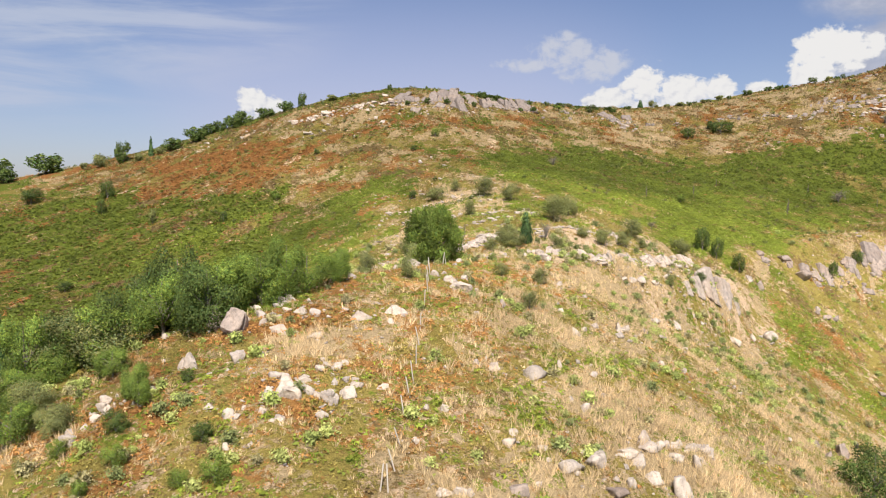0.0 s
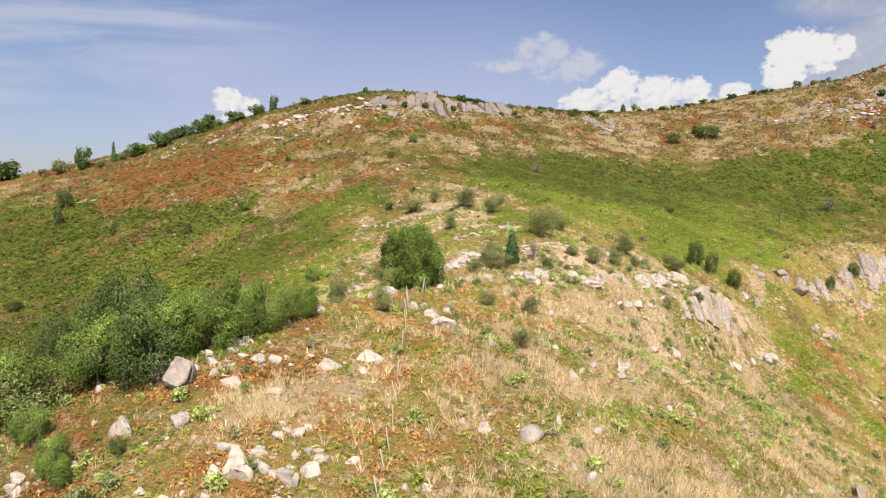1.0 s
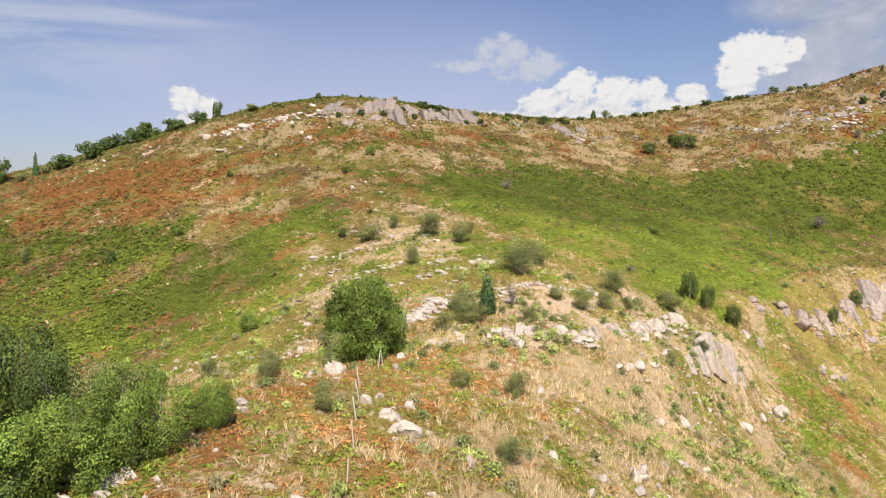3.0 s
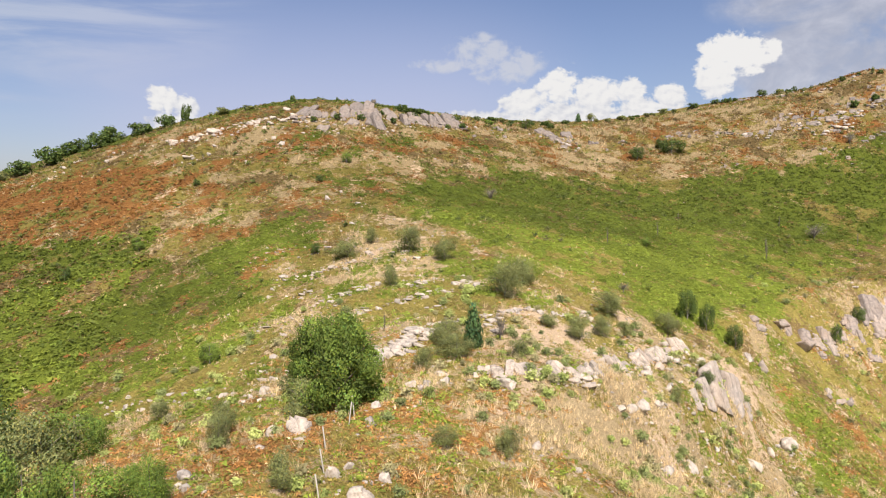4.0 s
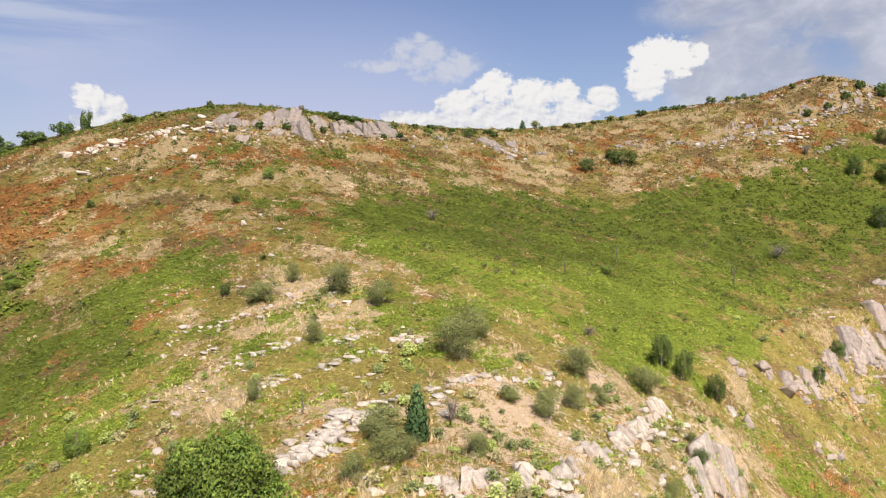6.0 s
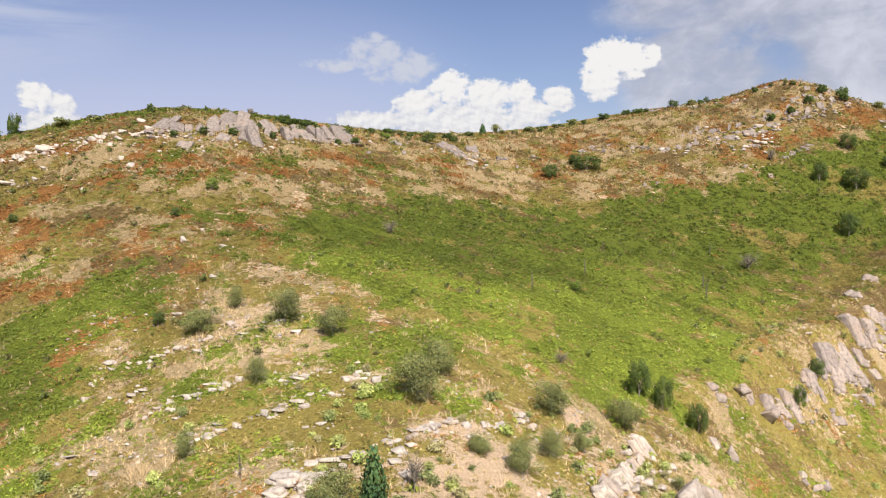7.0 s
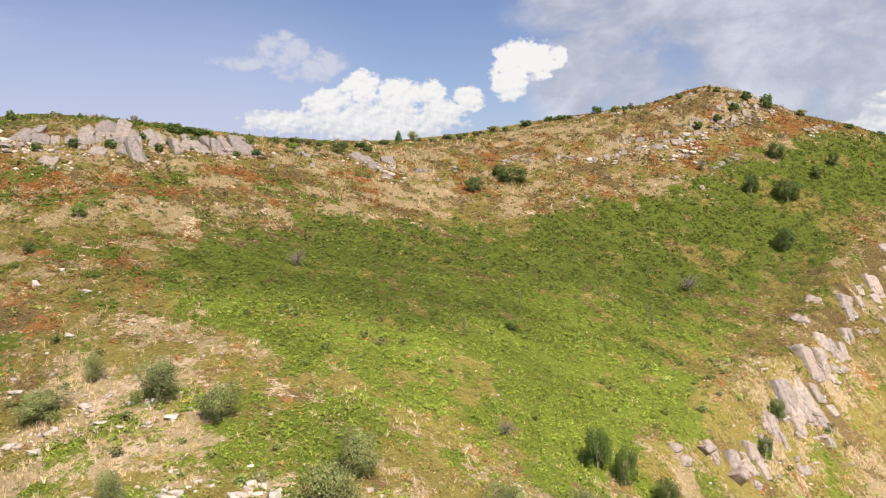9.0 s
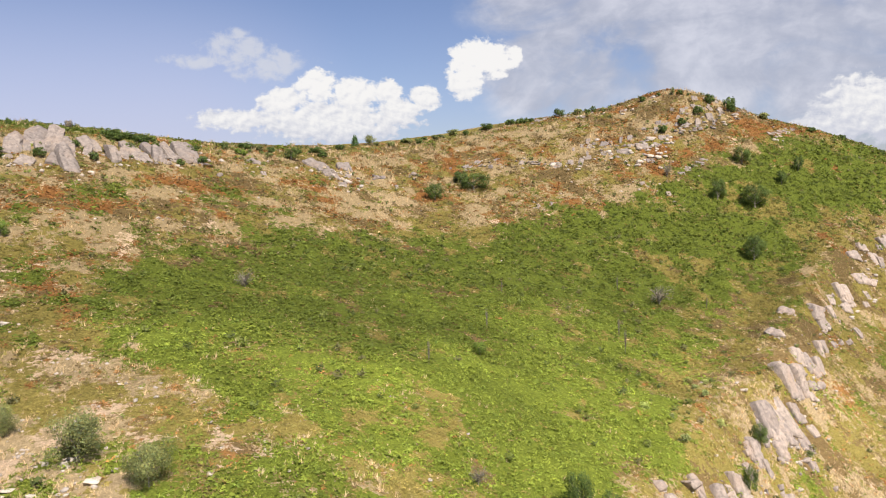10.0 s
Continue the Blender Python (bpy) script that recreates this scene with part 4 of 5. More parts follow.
EAST_TOP = [(113.9, 223.5, 3.9, 1.7), (115.8, 218.6, 3.3, 1.4), (120.5, 218.3, 5.6, 1.4), (127, 219.2, 3.4, 1.4), (128.1, 222.8, 1.5, 1.5), (135.3, 221.1, 3.6, 1.8), (138.7, 220.5, 3, 2.4), (143.5, 221.6, 3.6, 3), (148.8, 223.8, 3.1, 2.5), (142.9, 226.1, 2.5, 1.5), (154.4, 226.2, 1.9, 1.9), (158.9, 226.5, 1.9, 1.3), (152.4, 229.3, 2.6, 1.9), (158.4, 215.4, 3.6, 0.7), (163, 216.6, 2.5, 0.6), (175.4, 206.5, 0.7, 0.6), (125.1, 208.4, 2.7, 0.5), (138.7, 237.3, 2.6, 0.9), (111.8, 207.1, 2.1, 0.9), (128.9, 218.8, 1.7, 0.8)]
EAST_RIDGE = [(49, 221.3, 4.6, 1.9), (50.6, 217.6, 3, 1.5), (53.4, 222.7, 2.3, 1.4), (48.1, 223.2, 2.3, 1.5), (85, 230.3, 2.5, 1.6), (82.5, 229.1, 2, 1.3), (89.2, 229.2, 2.4, 1.3), (93.2, 224.7, 3.2, 1.4), (99.6, 220.4, 3.9, 2), (102.6, 219.8, 2.8, 2), (104.6, 219, 1.6, 2), (116.1, 218.2, 4.7, 1.6), (107.4, 219.9, 2.4, 1.1), (118.8, 213.1, 4.6, 1.2), (123.8, 217.7, 3.1, 1.6), (87.2, 207.9, 1.5, 0.9), (90.4, 208.1, 1, 0.7), (115.1, 202.7, 2.2, 0.9), (121.3, 242.9, 3.4, 0.9), (129.5, 237.5, 3.4, 1), (62, 219.2, 1.4, 0.8), (35.4, 215, 1.9, 0.9)]

SUMMIT_SLABS = [(-2.5, 202.6, 2.5, 3.8), (0.1, 208.8, 3, 3.5), (2.2, 206.8, 2.6, 3.9), (4.3, 206.1, 2.6, 3), (5.4, 198.1, 2.5, 3.7), (7.9, 208.8, 2.6, 3.1), (11.2, 204.1, 2, 3.5), (13.3, 210.8, 1.6, 2.7), (14.5, 207.7, 2.2, 3.1), (16.5, 212.3, 1.8, 2.7), (18.3, 209.6, 2.7, 3.6), (20.3, 211.4, 2.3, 3.7), (23.2, 214.6, 3.3, 3.7), (48.4, 225.7, 3.7, 2.6), (49.9, 220.4, 2.1, 2.6), (53.8, 226.7, 2.7, 2.2), (35, 220.6, 2.5, 1), (-0.9, 198.6, 2, 1.4), (3.1, 200.1, 2.5, 1.7), (-9.2, 201.1, 3.2, 2.1), (-7.3, 193.7, 2.5, 1.5), (-11.7, 202.8, 2.7, 1.6)]
RIB_SLABS = [(31.2, 99.7, 2, 3.1), (32.6, 100.2, 2, 3.8), (39.8, 110, 2.3, 2.3), (37.6, 105.2, 1.3, 3.6), (24.3, 99.1, 1.3, 2), (49.6, 123.2, 1.1, 1.4), (66.9, 134.5, 1.5, 2.2), (64.6, 131.6, 1, 1.9), (67.9, 133.5, 1.1, 2.5), (64.6, 133, 1.1, 1.3), (74.8, 139, 1.4, 3.7), (71.7, 137.2, 1.1, 2.2), (81.1, 143.1, 2.7, 4.9), (82.9, 142.8, 2.2, 5.3), (79.4, 142.8, 1.5, 2), (76.3, 136.5, 1.7, 1.1)]
EAST_SLABS = [(74, 138.9, 1.5, 3.7), (81, 142.1, 2.2, 6.7), (84.7, 143.7, 2.4, 6.1), (82.1, 143.9, 1.8, 2.8), (90.1, 148.4, 2.7, 4.9), (94.1, 149.9, 1.8, 5), (100.2, 154.4, 2.4, 3.8), (98.3, 154.5, 2.4, 2.9), (78.3, 141.7, 1.2, 2.3), (67.9, 134.9, 1.7, 2), (59.9, 132, 0.8, 1.3), (55.2, 130.6, 1.1, 0.9), (85, 140.9, 1.1, 1.1), (114.9, 165.6, 2.7, 3.3), (114, 164, 1.6, 2.6), (127.5, 170.9, 2.8, 4.5), (136.4, 174.7, 3, 3), (123.2, 170.1, 1.7, 2.3), (107.3, 166.3, 1.6, 1.4), (99.2, 160.3, 1.8, 1.5), (139.1, 178.7, 2.5, 2.5), (143.6, 180.5, 1.9, 1.9), (145.5, 177.6, 1.2, 3.1), (124.1, 165.4, 1.1, 2.1)]

BELT = [(-35.7, 102.7, 8.0, 11.5, 0), (-40.2, 103.5, 7.0, 10.5, 0), (-31.5, 99.5, 6.0, 8.6, 0), (-43, 98.8, 5.5, 8.6, 0), (-49.6, 89.9, 5.0, 7.6, 1), (-45.9, 92.3, 5, 6.4, 2), (-51.3, 92, 1.6, 6.2, 3), (-18.2, 61.6, 5.2, 5.0, 1), (-15, 62.9, 4.6, 4.4, 1), (-13.2, 64.5, 3.2, 5.4, 1), (-11.8, 66.4, 4.2, 3.8, 1), (-15.5, 63.8, 4.4, 4.6, 1), (-15.8, 65.2, 4.0, 4.2, 1), (-22, 88, 5.4, 5.6, 2), (-18.3, 59.2, 5.0, 5.4, 0), (-22.9, 63.3, 4.8, 4.2, 1), (-19.8, 63.9, 4.4, 4.6, 1), (-22.3, 60.6, 5, 5.4, 1), (-26.4, 59, 6.0, 4.6, 2), (-29.5, 59, 4.6, 5.2, 0), (-31.5, 57, 4.0, 6.6, 1), (-33.1, 56.7, 1.5, 6.5, 3), (-26.7, 58.9, 5, 5, 1), (-19.8, 48.7, 1.9, 2.5, 1), (-26.9, 47, 3.4, 2.8, 1), (-24, 46.4, 2.5, 2.1, 2), (-27.7, 51.1, 2.8, 2.4, 2), (-30.9, 55.1, 3.2, 2.8, 1), (-23.5, 53.9, 2.4, 2.2, 1), (-29.1, 57.3, 3, 3, 1), (-33.1, 55.2, 3.2, 3, 2), (-31.4, 58.2, 4.5, 4.5, 2)]
SPUR_SHRUBS = [(-16.6, 49.3, 0.9, 0.9, 0), (-19.3, 44.5, 1.5, 1.5, 0), (-13.6, 42.4, 1.2, 1.2, 0), (-18.1, 41.2, 1.4, 1.2, 1), (-11.8, 38.8, 1.6, 1.5, 1), (-13.7, 38.8, 1.1, 0.9, 1), (-22.3, 43.4, 1.2, 1, 1), (-19.1, 47.3, 1.6, 1.8, 1), (-23.9, 42.5, 0.8, 0.8, 2), (-18.9, 38.8, 0.9, 0.9, 1), (-3.2, 70.4, 1.7, 2.1, 2), (7.6, 66.6, 1.7, 1.7, 2), (6, 77.9, 1.5, 1.5, 2), (10.1, 78.5, 1.7, 1.9, 2), (-8.1, 82.2, 1.7, 2.5, 2), (35.8, 62.1, 5.4, 4.6, 0), (-9.2, 68.5, 2.0, 2.9, 1)]
RIB_SHRUBS = [(7.1, 132.5, 3.9, 3.6, 2), (11.2, 127.6, 2.8, 3.4, 2), (16.3, 113.4, 4, 4, 2), (19.4, 118.8, 2.9, 3.1, 2), (4.1, 119.7, 2, 2.5, 2), (28.2, 114.7, 3.3, 3, 2), (25.3, 107.4, 2, 2.3, 2), (21.9, 104, 2.6, 2.4, 2), (28.2, 109, 1.5, 1.8, 2), (43.2, 127.6, 2.3, 4.0, 0), (45.2, 126.2, 1.9, 3.5, 0), (48.1, 124.1, 1.9, 3.1, 0), (-1, 134, 3.9, 2.3, 2), (-0.8, 110.9, 1.5, 2, 2), (8.4, 99.5, 3.3, 2.5, 2), (10.6, 98.5, 2.1, 3.7, 3), (8.9, 96.1, 3.1, 2.1, 2), (6.1, 94.2, 1.9, 1.9, 2)]
RIB_SHRUBS_EAST = [(13.5, 100.6, 1.5, 2.6, 4), (14.3, 96.3, 2, 1.6, 2), (35.3, 104.7, 1.4, 1.7, 0), (36.3, 108.2, 1.3, 1.3, 2), (19.2, 105.7, 1.9, 1.4, 2), (2.3, 138.3, 1.7, 2.4, 2), (-5.5, 137.4, 1.4, 1.5, 0), (35.1, 129.2, 2, 1.3, 4), (24.1, 168.9, 2.8, 2.3, 4), (47.7, 154.3, 1.6, 1.7, 1), (29.2, 97.5, 1.3, 1.7, 2), (36.8, 118.3, 2.9, 2.9, 2), (89.9, 174.9, 4.2, 3.2, 4), (68.9, 135, 1.5, 3, 0), (76.6, 141.1, 2.1, 2.5, 0), (-9.7, 68.5, 2.4, 2.4, 1), (-8, 79.5, 1.5, 2.2, 2), (-20.4, 90, 4.3, 3.9, 1), (-16.4, 98.7, 1.7, 1.7, 2)]
EAST_TREES = [(124.3, 198.8, 3.2, 4.1, 0), (130.5, 195, 5.4, 4.5, 0), (118.8, 183.6, 3.7, 4.6, 0), (138.3, 206.4, 3.7, 3.7, 0), (150.4, 202.1, 2.2, 3.4, 0), (142.8, 199.6, 2.2, 2.6, 0), (118.6, 207.5, 2.6, 3.3, 4), (78.4, 218.4, 6, 3.3, 0), (67.9, 214.1, 3.7, 3.1, 0), (77.2, 222.3, 3.3, 2.4, 0), (65.5, 257.6, 2.2, 2.5, 3), (43.5, 229, 3.4, 2.5, 0), (69.2, 257.2, 2.8, 2.8, 2), (119.2, 250.4, 3.3, 2.1, 0), (126.4, 245.6, 1.5, 1.8, 0), (142.2, 233.8, 1.4, 2, 2)]
SKYLINE_EAST = [(148.5, 227.6, 1.4, 2, 0), (152.3, 224.9, 2.8, 3.4, 0), (163.9, 226.1, 5.8, 1.7, 2), (174.8, 220, 2, 1.4, 0), (182.9, 217.5, 1.7, 1.4, 0), (188.3, 210.5, 1.4, 1.4, 0), (23.9, 219.1, 2.5, 1.4, 0), (51.7, 236.2, 1.7, 1.2, 0), (33.2, 225.7, 2.1, 1.3, 1), (11.2, 219.4, 2.1, 1.3, 0), (4.2, 225.8, 1.2, 1.6, 4), (-4.6, 221.8, 0.7, 1.3, 0), (80, 252.3, 1.7, 1.4, 0), (85.2, 254, 2, 1.4, 2), (109.5, 251.3, 1.2, 1.5, 0), (91.7, 258, 2.9, 1.5, 2), (78, 255, 2.2, 1.4, 2), (72.5, 251.9, 1.9, 1.4, 2), (38.7, 227.1, 1.5, 1.1, 2)]
SKYLINE_WEST = [(-116.3, 203.5, 6, 4.5, 0), (-107.2, 207.7, 8.4, 4, 0), (-90, 203.5, 3.9, 2.7, 2), (-84.6, 204.1, 3.6, 3.9, 0), (-77.2, 204.3, 1.5, 3.6, 3), (-72, 205.5, 4.5, 2.4, 0), (-66.6, 207.5, 5.2, 3, 0), (-60, 214, 7.8, 2.5, 0), (-55.8, 216, 4.7, 2.8, 0), (-46.6, 217.4, 9.5, 2.2, 0), (-39.4, 217, 2.2, 2.8, 0), (-14.8, 216.5, 1.3, 1.3, 0), (-95.8, 206.2, 2.1, 1.2, 2), (-30.5, 216, 3.1, 1.3, 2), (-49.4, 215.5, 4.7, 1.9, 0), (-64.9, 214.6, 4.7, 2.2, 0), (-25, 215.6, 2.5, 0.9, 2), (-79.3, 202.1, 2.1, 1.5, 2), (-74.3, 203.5, 2.1, 1.5, 2)]
WEST_SLOPE = [(-77.5, 177.4, 3.1, 4.1, 0), (-75.5, 169.7, 1.9, 3.6, 0), (-96.9, 180.9, 5.2, 3.4, 0), (-60.5, 159.7, 1.6, 3.4, 2), (-43.3, 151.1, 1.7, 2.2, 0), (-65.9, 132.9, 2.5, 1.8, 0), (-14.7, 111.5, 2.2, 2.2, 1), (-33.3, 153.7, 1.8, 1.6, 1), (-34.5, 156.8, 1.5, 1.1, 1), (-28.4, 173.4, 1.3, 1.3, 0), (-6.4, 168, 1.3, 1.3, 0), (-1.8, 177.4, 1.9, 1.9, 1)]


FENCE = [(-2.8, 38.5), (-3.2, 38.6), (-2.6, 40.3), (-2.4, 42.3), (-2.3, 45.1), (-2.1, 47.5), (-1.9, 49.3), (-1.8, 51.7), (-1.7, 54.4), (-1.7, 57.2), (-1.5, 61.7), (-1.3, 65.2), (-1.3, 69.2), (-1.2, 72.3), (-1.3, 76.2), (0, 80.9), (0.3, 82.8), (-3.4, 36.5), (-3.6, 34.2)]

for places, what, band in ((SPUR_WEST, "pale limestone boulder half sunk in rusty bracken", "boulders on the spur"), (SPUR_CREST, "pale limestone boulder beside the old fence line", "boulders on the spur"),
                     (SPUR_EAST, "sun-bleached limestone boulder in dry grass", "boulders on the spur"), (SPUR_EAST_LOW, "weathered limestone boulder on the steep grassy flank", "boulders on the spur"),
                     (RIB, "flat pale limestone outcrop in short turf", "outcrops on the rib"), (RIB_WEST, "pale limestone outcrop among green bracken", "outcrops on the rib"),
                     (SUMMIT, "weathered limestone boulder below the summit crag", "boulders below the summit"),
                     (TREE_FOOT, "pale limestone boulder near the lone tree", "boulders by the tree"), (BANK, "pale limestone block on the eroded terrace bank", "blocks on the bank")):
    places = [(x, y, 0.72 * w, 0.8 * h) for x, y, w, h in places] if places in (RIB, RIB_WEST) else places
    low = 0.6 if "rib" in band else 0.75 if places is BANK else 1.0
    lay_rocks(places, "boulder" if "boulder" in band else "outcrop" if "outcrop" in band else "rock_block", what, band, BLOCKS if places is BANK or "rib" in band else NEAR_ROCKS if places in (SPUR_WEST, SPUR_CREST, TREE_FOOT) else PINK_BLOCKS if places is SPUR_EAST_LOW else PALE_ROCKS, low, 1.0 if low < 1 else 0.8)
def bedded(path, courses, rng, small=1.0, gaps=0.16):
    """Courses of long flat blocks, one set back above the other."""
    for c in range(courses):
        for a, b in zip(path, path[1:]):
            s, span = 0.0, math.dist(a, b)
            turn = math.degrees(math.atan2(b[1] - a[1], b[0] - a[0]))
            while s < span:
                l, t = small * rng.uniform(0.6, 1.6), s / span
                s += l * 0.93
                if rng.uniform() < gaps:
                    continue
                down = math.radians(turn - 90)
                x, y = a[0] + (b[0] - a[0]) * t - 0.62 * c * math.cos(down), a[1] + (b[1] - a[1]) * t - 0.62 * c * math.sin(down)
                ob = new("ledge_block", BLOCKS[rng.integers(len(BLOCKS))])
                ob.matrix_basis = pose(x, y, height(x, y) + 0.16, rng.normal(-4, 3), rng.normal(0, 3), turn + rng.normal(0, 5)) @ Matrix.Diagonal((l, small * rng.uniform(0.8, 1.2), small * rng.uniform(0.55, 0.8), 1))
                tagged(ob, "pale bedded limestone block in a stepped ledge", "rock", "blocks of the ledge")


bedded([(1.6, 97.2), (4.7, 99.8), (7.2, 102.6)], 3, np.random.default_rng(19))
bedded([(7.2, 102.6), (10.6, 104.6), (14.5, 107), (18.5, 109.8)], 1, np.random.default_rng(20), 0.55, 0.4)
lay_rocks([(-15.6, 56.8, 3.6, 2.5), (-17.5, 58.6, 2.0, 1.8)], "boulder", "large pointed grey limestone boulder above the trees", "boulders on the spur", [boulder_mesh(98, PINKSTONE, 4, 0.72), boulder_mesh(97, PINKSTONE, 4, 0.6)], 1.0, 0.9)
for places in (LEDGE, LEDGE_EAST):
    lay_rocks(places, "ledge_block", "pale bedded limestone block in a stepped ledge", "blocks of the ledge", BLOCKS, 0.6, 1.1, 12)


def along_path(path, gap, lo, hi, rng, stray=0.3, missing=0.0):
    """Places along a line, one slab beside the other."""
    out = []
    for a, b in zip(path, path[1:]):
        n = max(1, round(math.dist(a, b) / gap))
        for i in range(n):
            t = (i + 0.5) / n
            if rng.uniform() < missing:
                continue
            out.append((a[0] + (b[0] - a[0]) * t, a[1] + (b[1] - a[1]) * t + rng.normal(0, stray), gap * rng.uniform(0.6, 1.2), rng.uniform(lo, hi)))
    return out


edge_rng = np.random.default_rng(18)
crag("summit_crag", "grey jointed limestone crag below the hilltop", "crag", [(x, y, 1.1 * w, 1.35 * h) for x, y, w, h in SUMMIT_SLABS] + along_path([(-15, 202.4), (-8, 201.7), (-0, 203.3), (8.2, 204.7), (16.6, 209.2), (25.4, 215)], 2.0, 2.0, 4.2, edge_rng, 0.7, 0.12), CRAG, 9, -20, 1, 1.7, 0.08)
crag("ridge_crag", "broken bands of grey limestone across the eastern top", "crag", [(x, y, 0.42 * w + 0.3, 0.6 * h + 0.2) for x, y, w, h in EAST_TOP + EAST_RIDGE] +
     along_path([(105, 226.1), (110.8, 224.6), (116.1, 223.6), (121, 223), (127.8, 223.4), (133.4, 224.4), (143.3, 226.2), (152.3, 230.5)], 1.1, 0.4, 1.5, edge_rng, 1.0, 0.2) +
     along_path([(106.6, 220.6), (110.9, 219.6), (115.4, 218.5), (120.3, 218), (125, 218.2), (129.3, 218.5)], 1.1, 0.4, 1.2, edge_rng, 0.9, 0.2) +
     along_path([(154.9, 214.8), (161.9, 217.2), (170.2, 220.6)], 2.4, 0.3, 0.7, edge_rng) + along_path([(121.2, 207.8), (125.9, 208), (131.1, 208.8)], 2.0, 0.3, 0.6, edge_rng) +
     along_path([(109.1, 247.8), (119.7, 256.1), (119.6, 243.9), (128, 246)], 2.2, 0.3, 1.0, edge_rng, 0.6, 0.3), CRAG, 14, -14, 4)
crag("terrace_crag", "low eroded limestone edge of the grassy terrace", "crag", along_path([(10.2, 92), (13.1, 91.6), (17.6, 92.2), (24.3, 98.3), (30.6, 105.7), (38.4, 116.1)], 1.15, 0.5, 1.6, edge_rng, 0.35, 0.08), PALESTONE, 26, -8, 2, 1.0, 0.04)
crag("slab_crag", "tall smooth grey limestone slabs below the terrace", "crag", [(37.2, 104.6, 4.2, 4.2), (40.6, 107.2, 2.6, 5.2), (34.8, 102.6, 2.0, 2.2), (32.6, 100.6, 1.6, 1.6), (42.8, 109.8, 1.3, 1.8)] + [(x, y, w, 0.7 * h) for x, y, w, h in RIB_SLABS[4:6]], PALESTONE, 8, -10, 5, 1.4, 0.09)
crag("rib_crag", "smooth tilted limestone slabs along the steep rib", "crag", [(x, y, 1.6 * w, min(4.0, 0.7 * h)) for x, y, w, h in RIB_SLABS[6:] + EAST_SLABS] +
     along_path([(56.2, 130.4), (61.6, 132.1), (69.5, 134.9), (76.5, 138.8), (83.4, 142.3), (87.1, 144), (93.9, 149.2), (102.4, 154.8), (116.9, 164.7), (129, 170.6), (137.9, 174.2), (145.7, 179), (154.9, 182.8)], 2.4, 0.6, 2.2, edge_rng, 0.7, 0.35), PINKSTONE, 4, -16, 3, 1.7, 0.12)


def broken_edge(path, count, spread, lo, hi, label, group, meshes, seed):
    """Blocks along a rocky edge, strewn a little way down its fall line."""
    rng = np.random.default_rng(seed)
    lens = [math.dist(a, b) for a, b in zip(path, path[1:])]
    places = []
    for i in range(count):
        s = rng.uniform(0, sum(lens))
        for (a, b), l in zip(zip(path, path[1:]), lens):
            if s <= l:
                break
            s -= l
        x, y = a[0] + (b[0] - a[0]) * s / l, a[1] + (b[1] - a[1]) * s / l
        down, off = fall(x, y)[0], abs(rng.normal(0, spread)) - 0.8
        w = lo + (hi - lo) * rng.uniform(0, 1) ** 1.6
        places.append((x + off * math.cos(down), y + off * math.sin(down), w, w * rng.uniform(0.35, 0.85)))
    lay_rocks(places, "outcrop" if "outcrop" in group else "stone" if "stones" in group else "rock_block", label, group, meshes)


broken_edge([(54.8, 130.5), (67.3, 135.6), (78.6, 141.8), (88.6, 147.8), (100.8, 157.4), (117, 167.3), (135.7, 175.4), (155.9, 183.8)], 46, 3.4, 0.35, 1.3, "broken limestone block along the edge of the rib", "blocks along the rib", PINK_BLOCKS, 61)
broken_edge([(12.1, 92), (17.6, 92.2), (24.3, 98.3), (30.6, 105.7), (38.4, 116.1)], 80, 1.5, 0.2, 0.95, "pale limestone block on the eroded terrace bank", "blocks on the bank", BLOCKS, 62)
broken_edge([(-14, 200.4), (-0, 203.8), (12.4, 208.2), (25.4, 214.3)], 34, 2.4, 0.5, 1.8, "grey limestone block of the summit crag", "blocks of the summit crag", GREY_ROCKS, 63)
broken_edge([(111.3, 221.8), (127.8, 219.4), (141.8, 220.9), (152.1, 225.2), (158, 226)], 46, 2.4, 0.5, 1.3, "grey limestone outcrop on the eastern top", "blocks on the ridge", GREY_ROCKS, 64)


for n, line in enumerate(([(-25.7, 111.8), (-15.8, 104.6), (-7.7, 95.8), (-4.9, 88.4)], [(-11, 128.4), (-2, 131.2), (7, 132.8)], [(-5, 119.6), (4, 121.2), (13, 118.2)], [(-1, 112.6), (8, 115.2), (14, 117.2)], [(14, 108), (20, 109.8), (26, 112)])):
    broken_edge(line, 60 if n == 0 else 34, 2.2 if n == 0 else 1.3, 0.2, 0.8, "flat pale limestone outcrop in short turf", "outcrops on the rib", BLOCKS, 70 + n)
broken_edge([(-36.3, 197.4), (-28.1, 198.8), (-20, 200.2), (-12, 203.8)], 26, 1.6, 0.6, 1.6, "weathered limestone boulder below the summit crag", "stones below the summit", PALE_ROCKS, 80)
broken_edge([(-62, 204), (-48, 201), (-38.2, 198.8), (-26, 199.5), (-12, 201.5), (-4, 196)], 84, 5.0, 0.35, 1.0, "pale limestone outcrop scattered through dry summit grass", "stones below the summit", PALE_ROCKS, 85)
broken_edge([(43.1, 223.4), (51.6, 222.7), (59.9, 224.6), (74, 228.6), (87.7, 229.3), (99.5, 221.6)], 30, 2.0, 0.6, 1.8, "broken grey limestone outcrop on the dry ridge", "blocks on the ridge", GREY_ROCKS, 81)


broken_edge([(7.5, 42.5), (10, 44.5), (13, 47.5), (17, 50), (20, 53)], 34, 1.0, 0.3, 1.2, "sun-bleached limestone block in dry grass", "outcrops on the spur", BLOCKS, 83)
broken_edge([(11, 66), (16, 70), (22, 77), (27, 84)], 22, 1.4, 0.25, 0.9, "sun-bleached limestone block in dry grass", "outcrops on the spur", BLOCKS, 84)


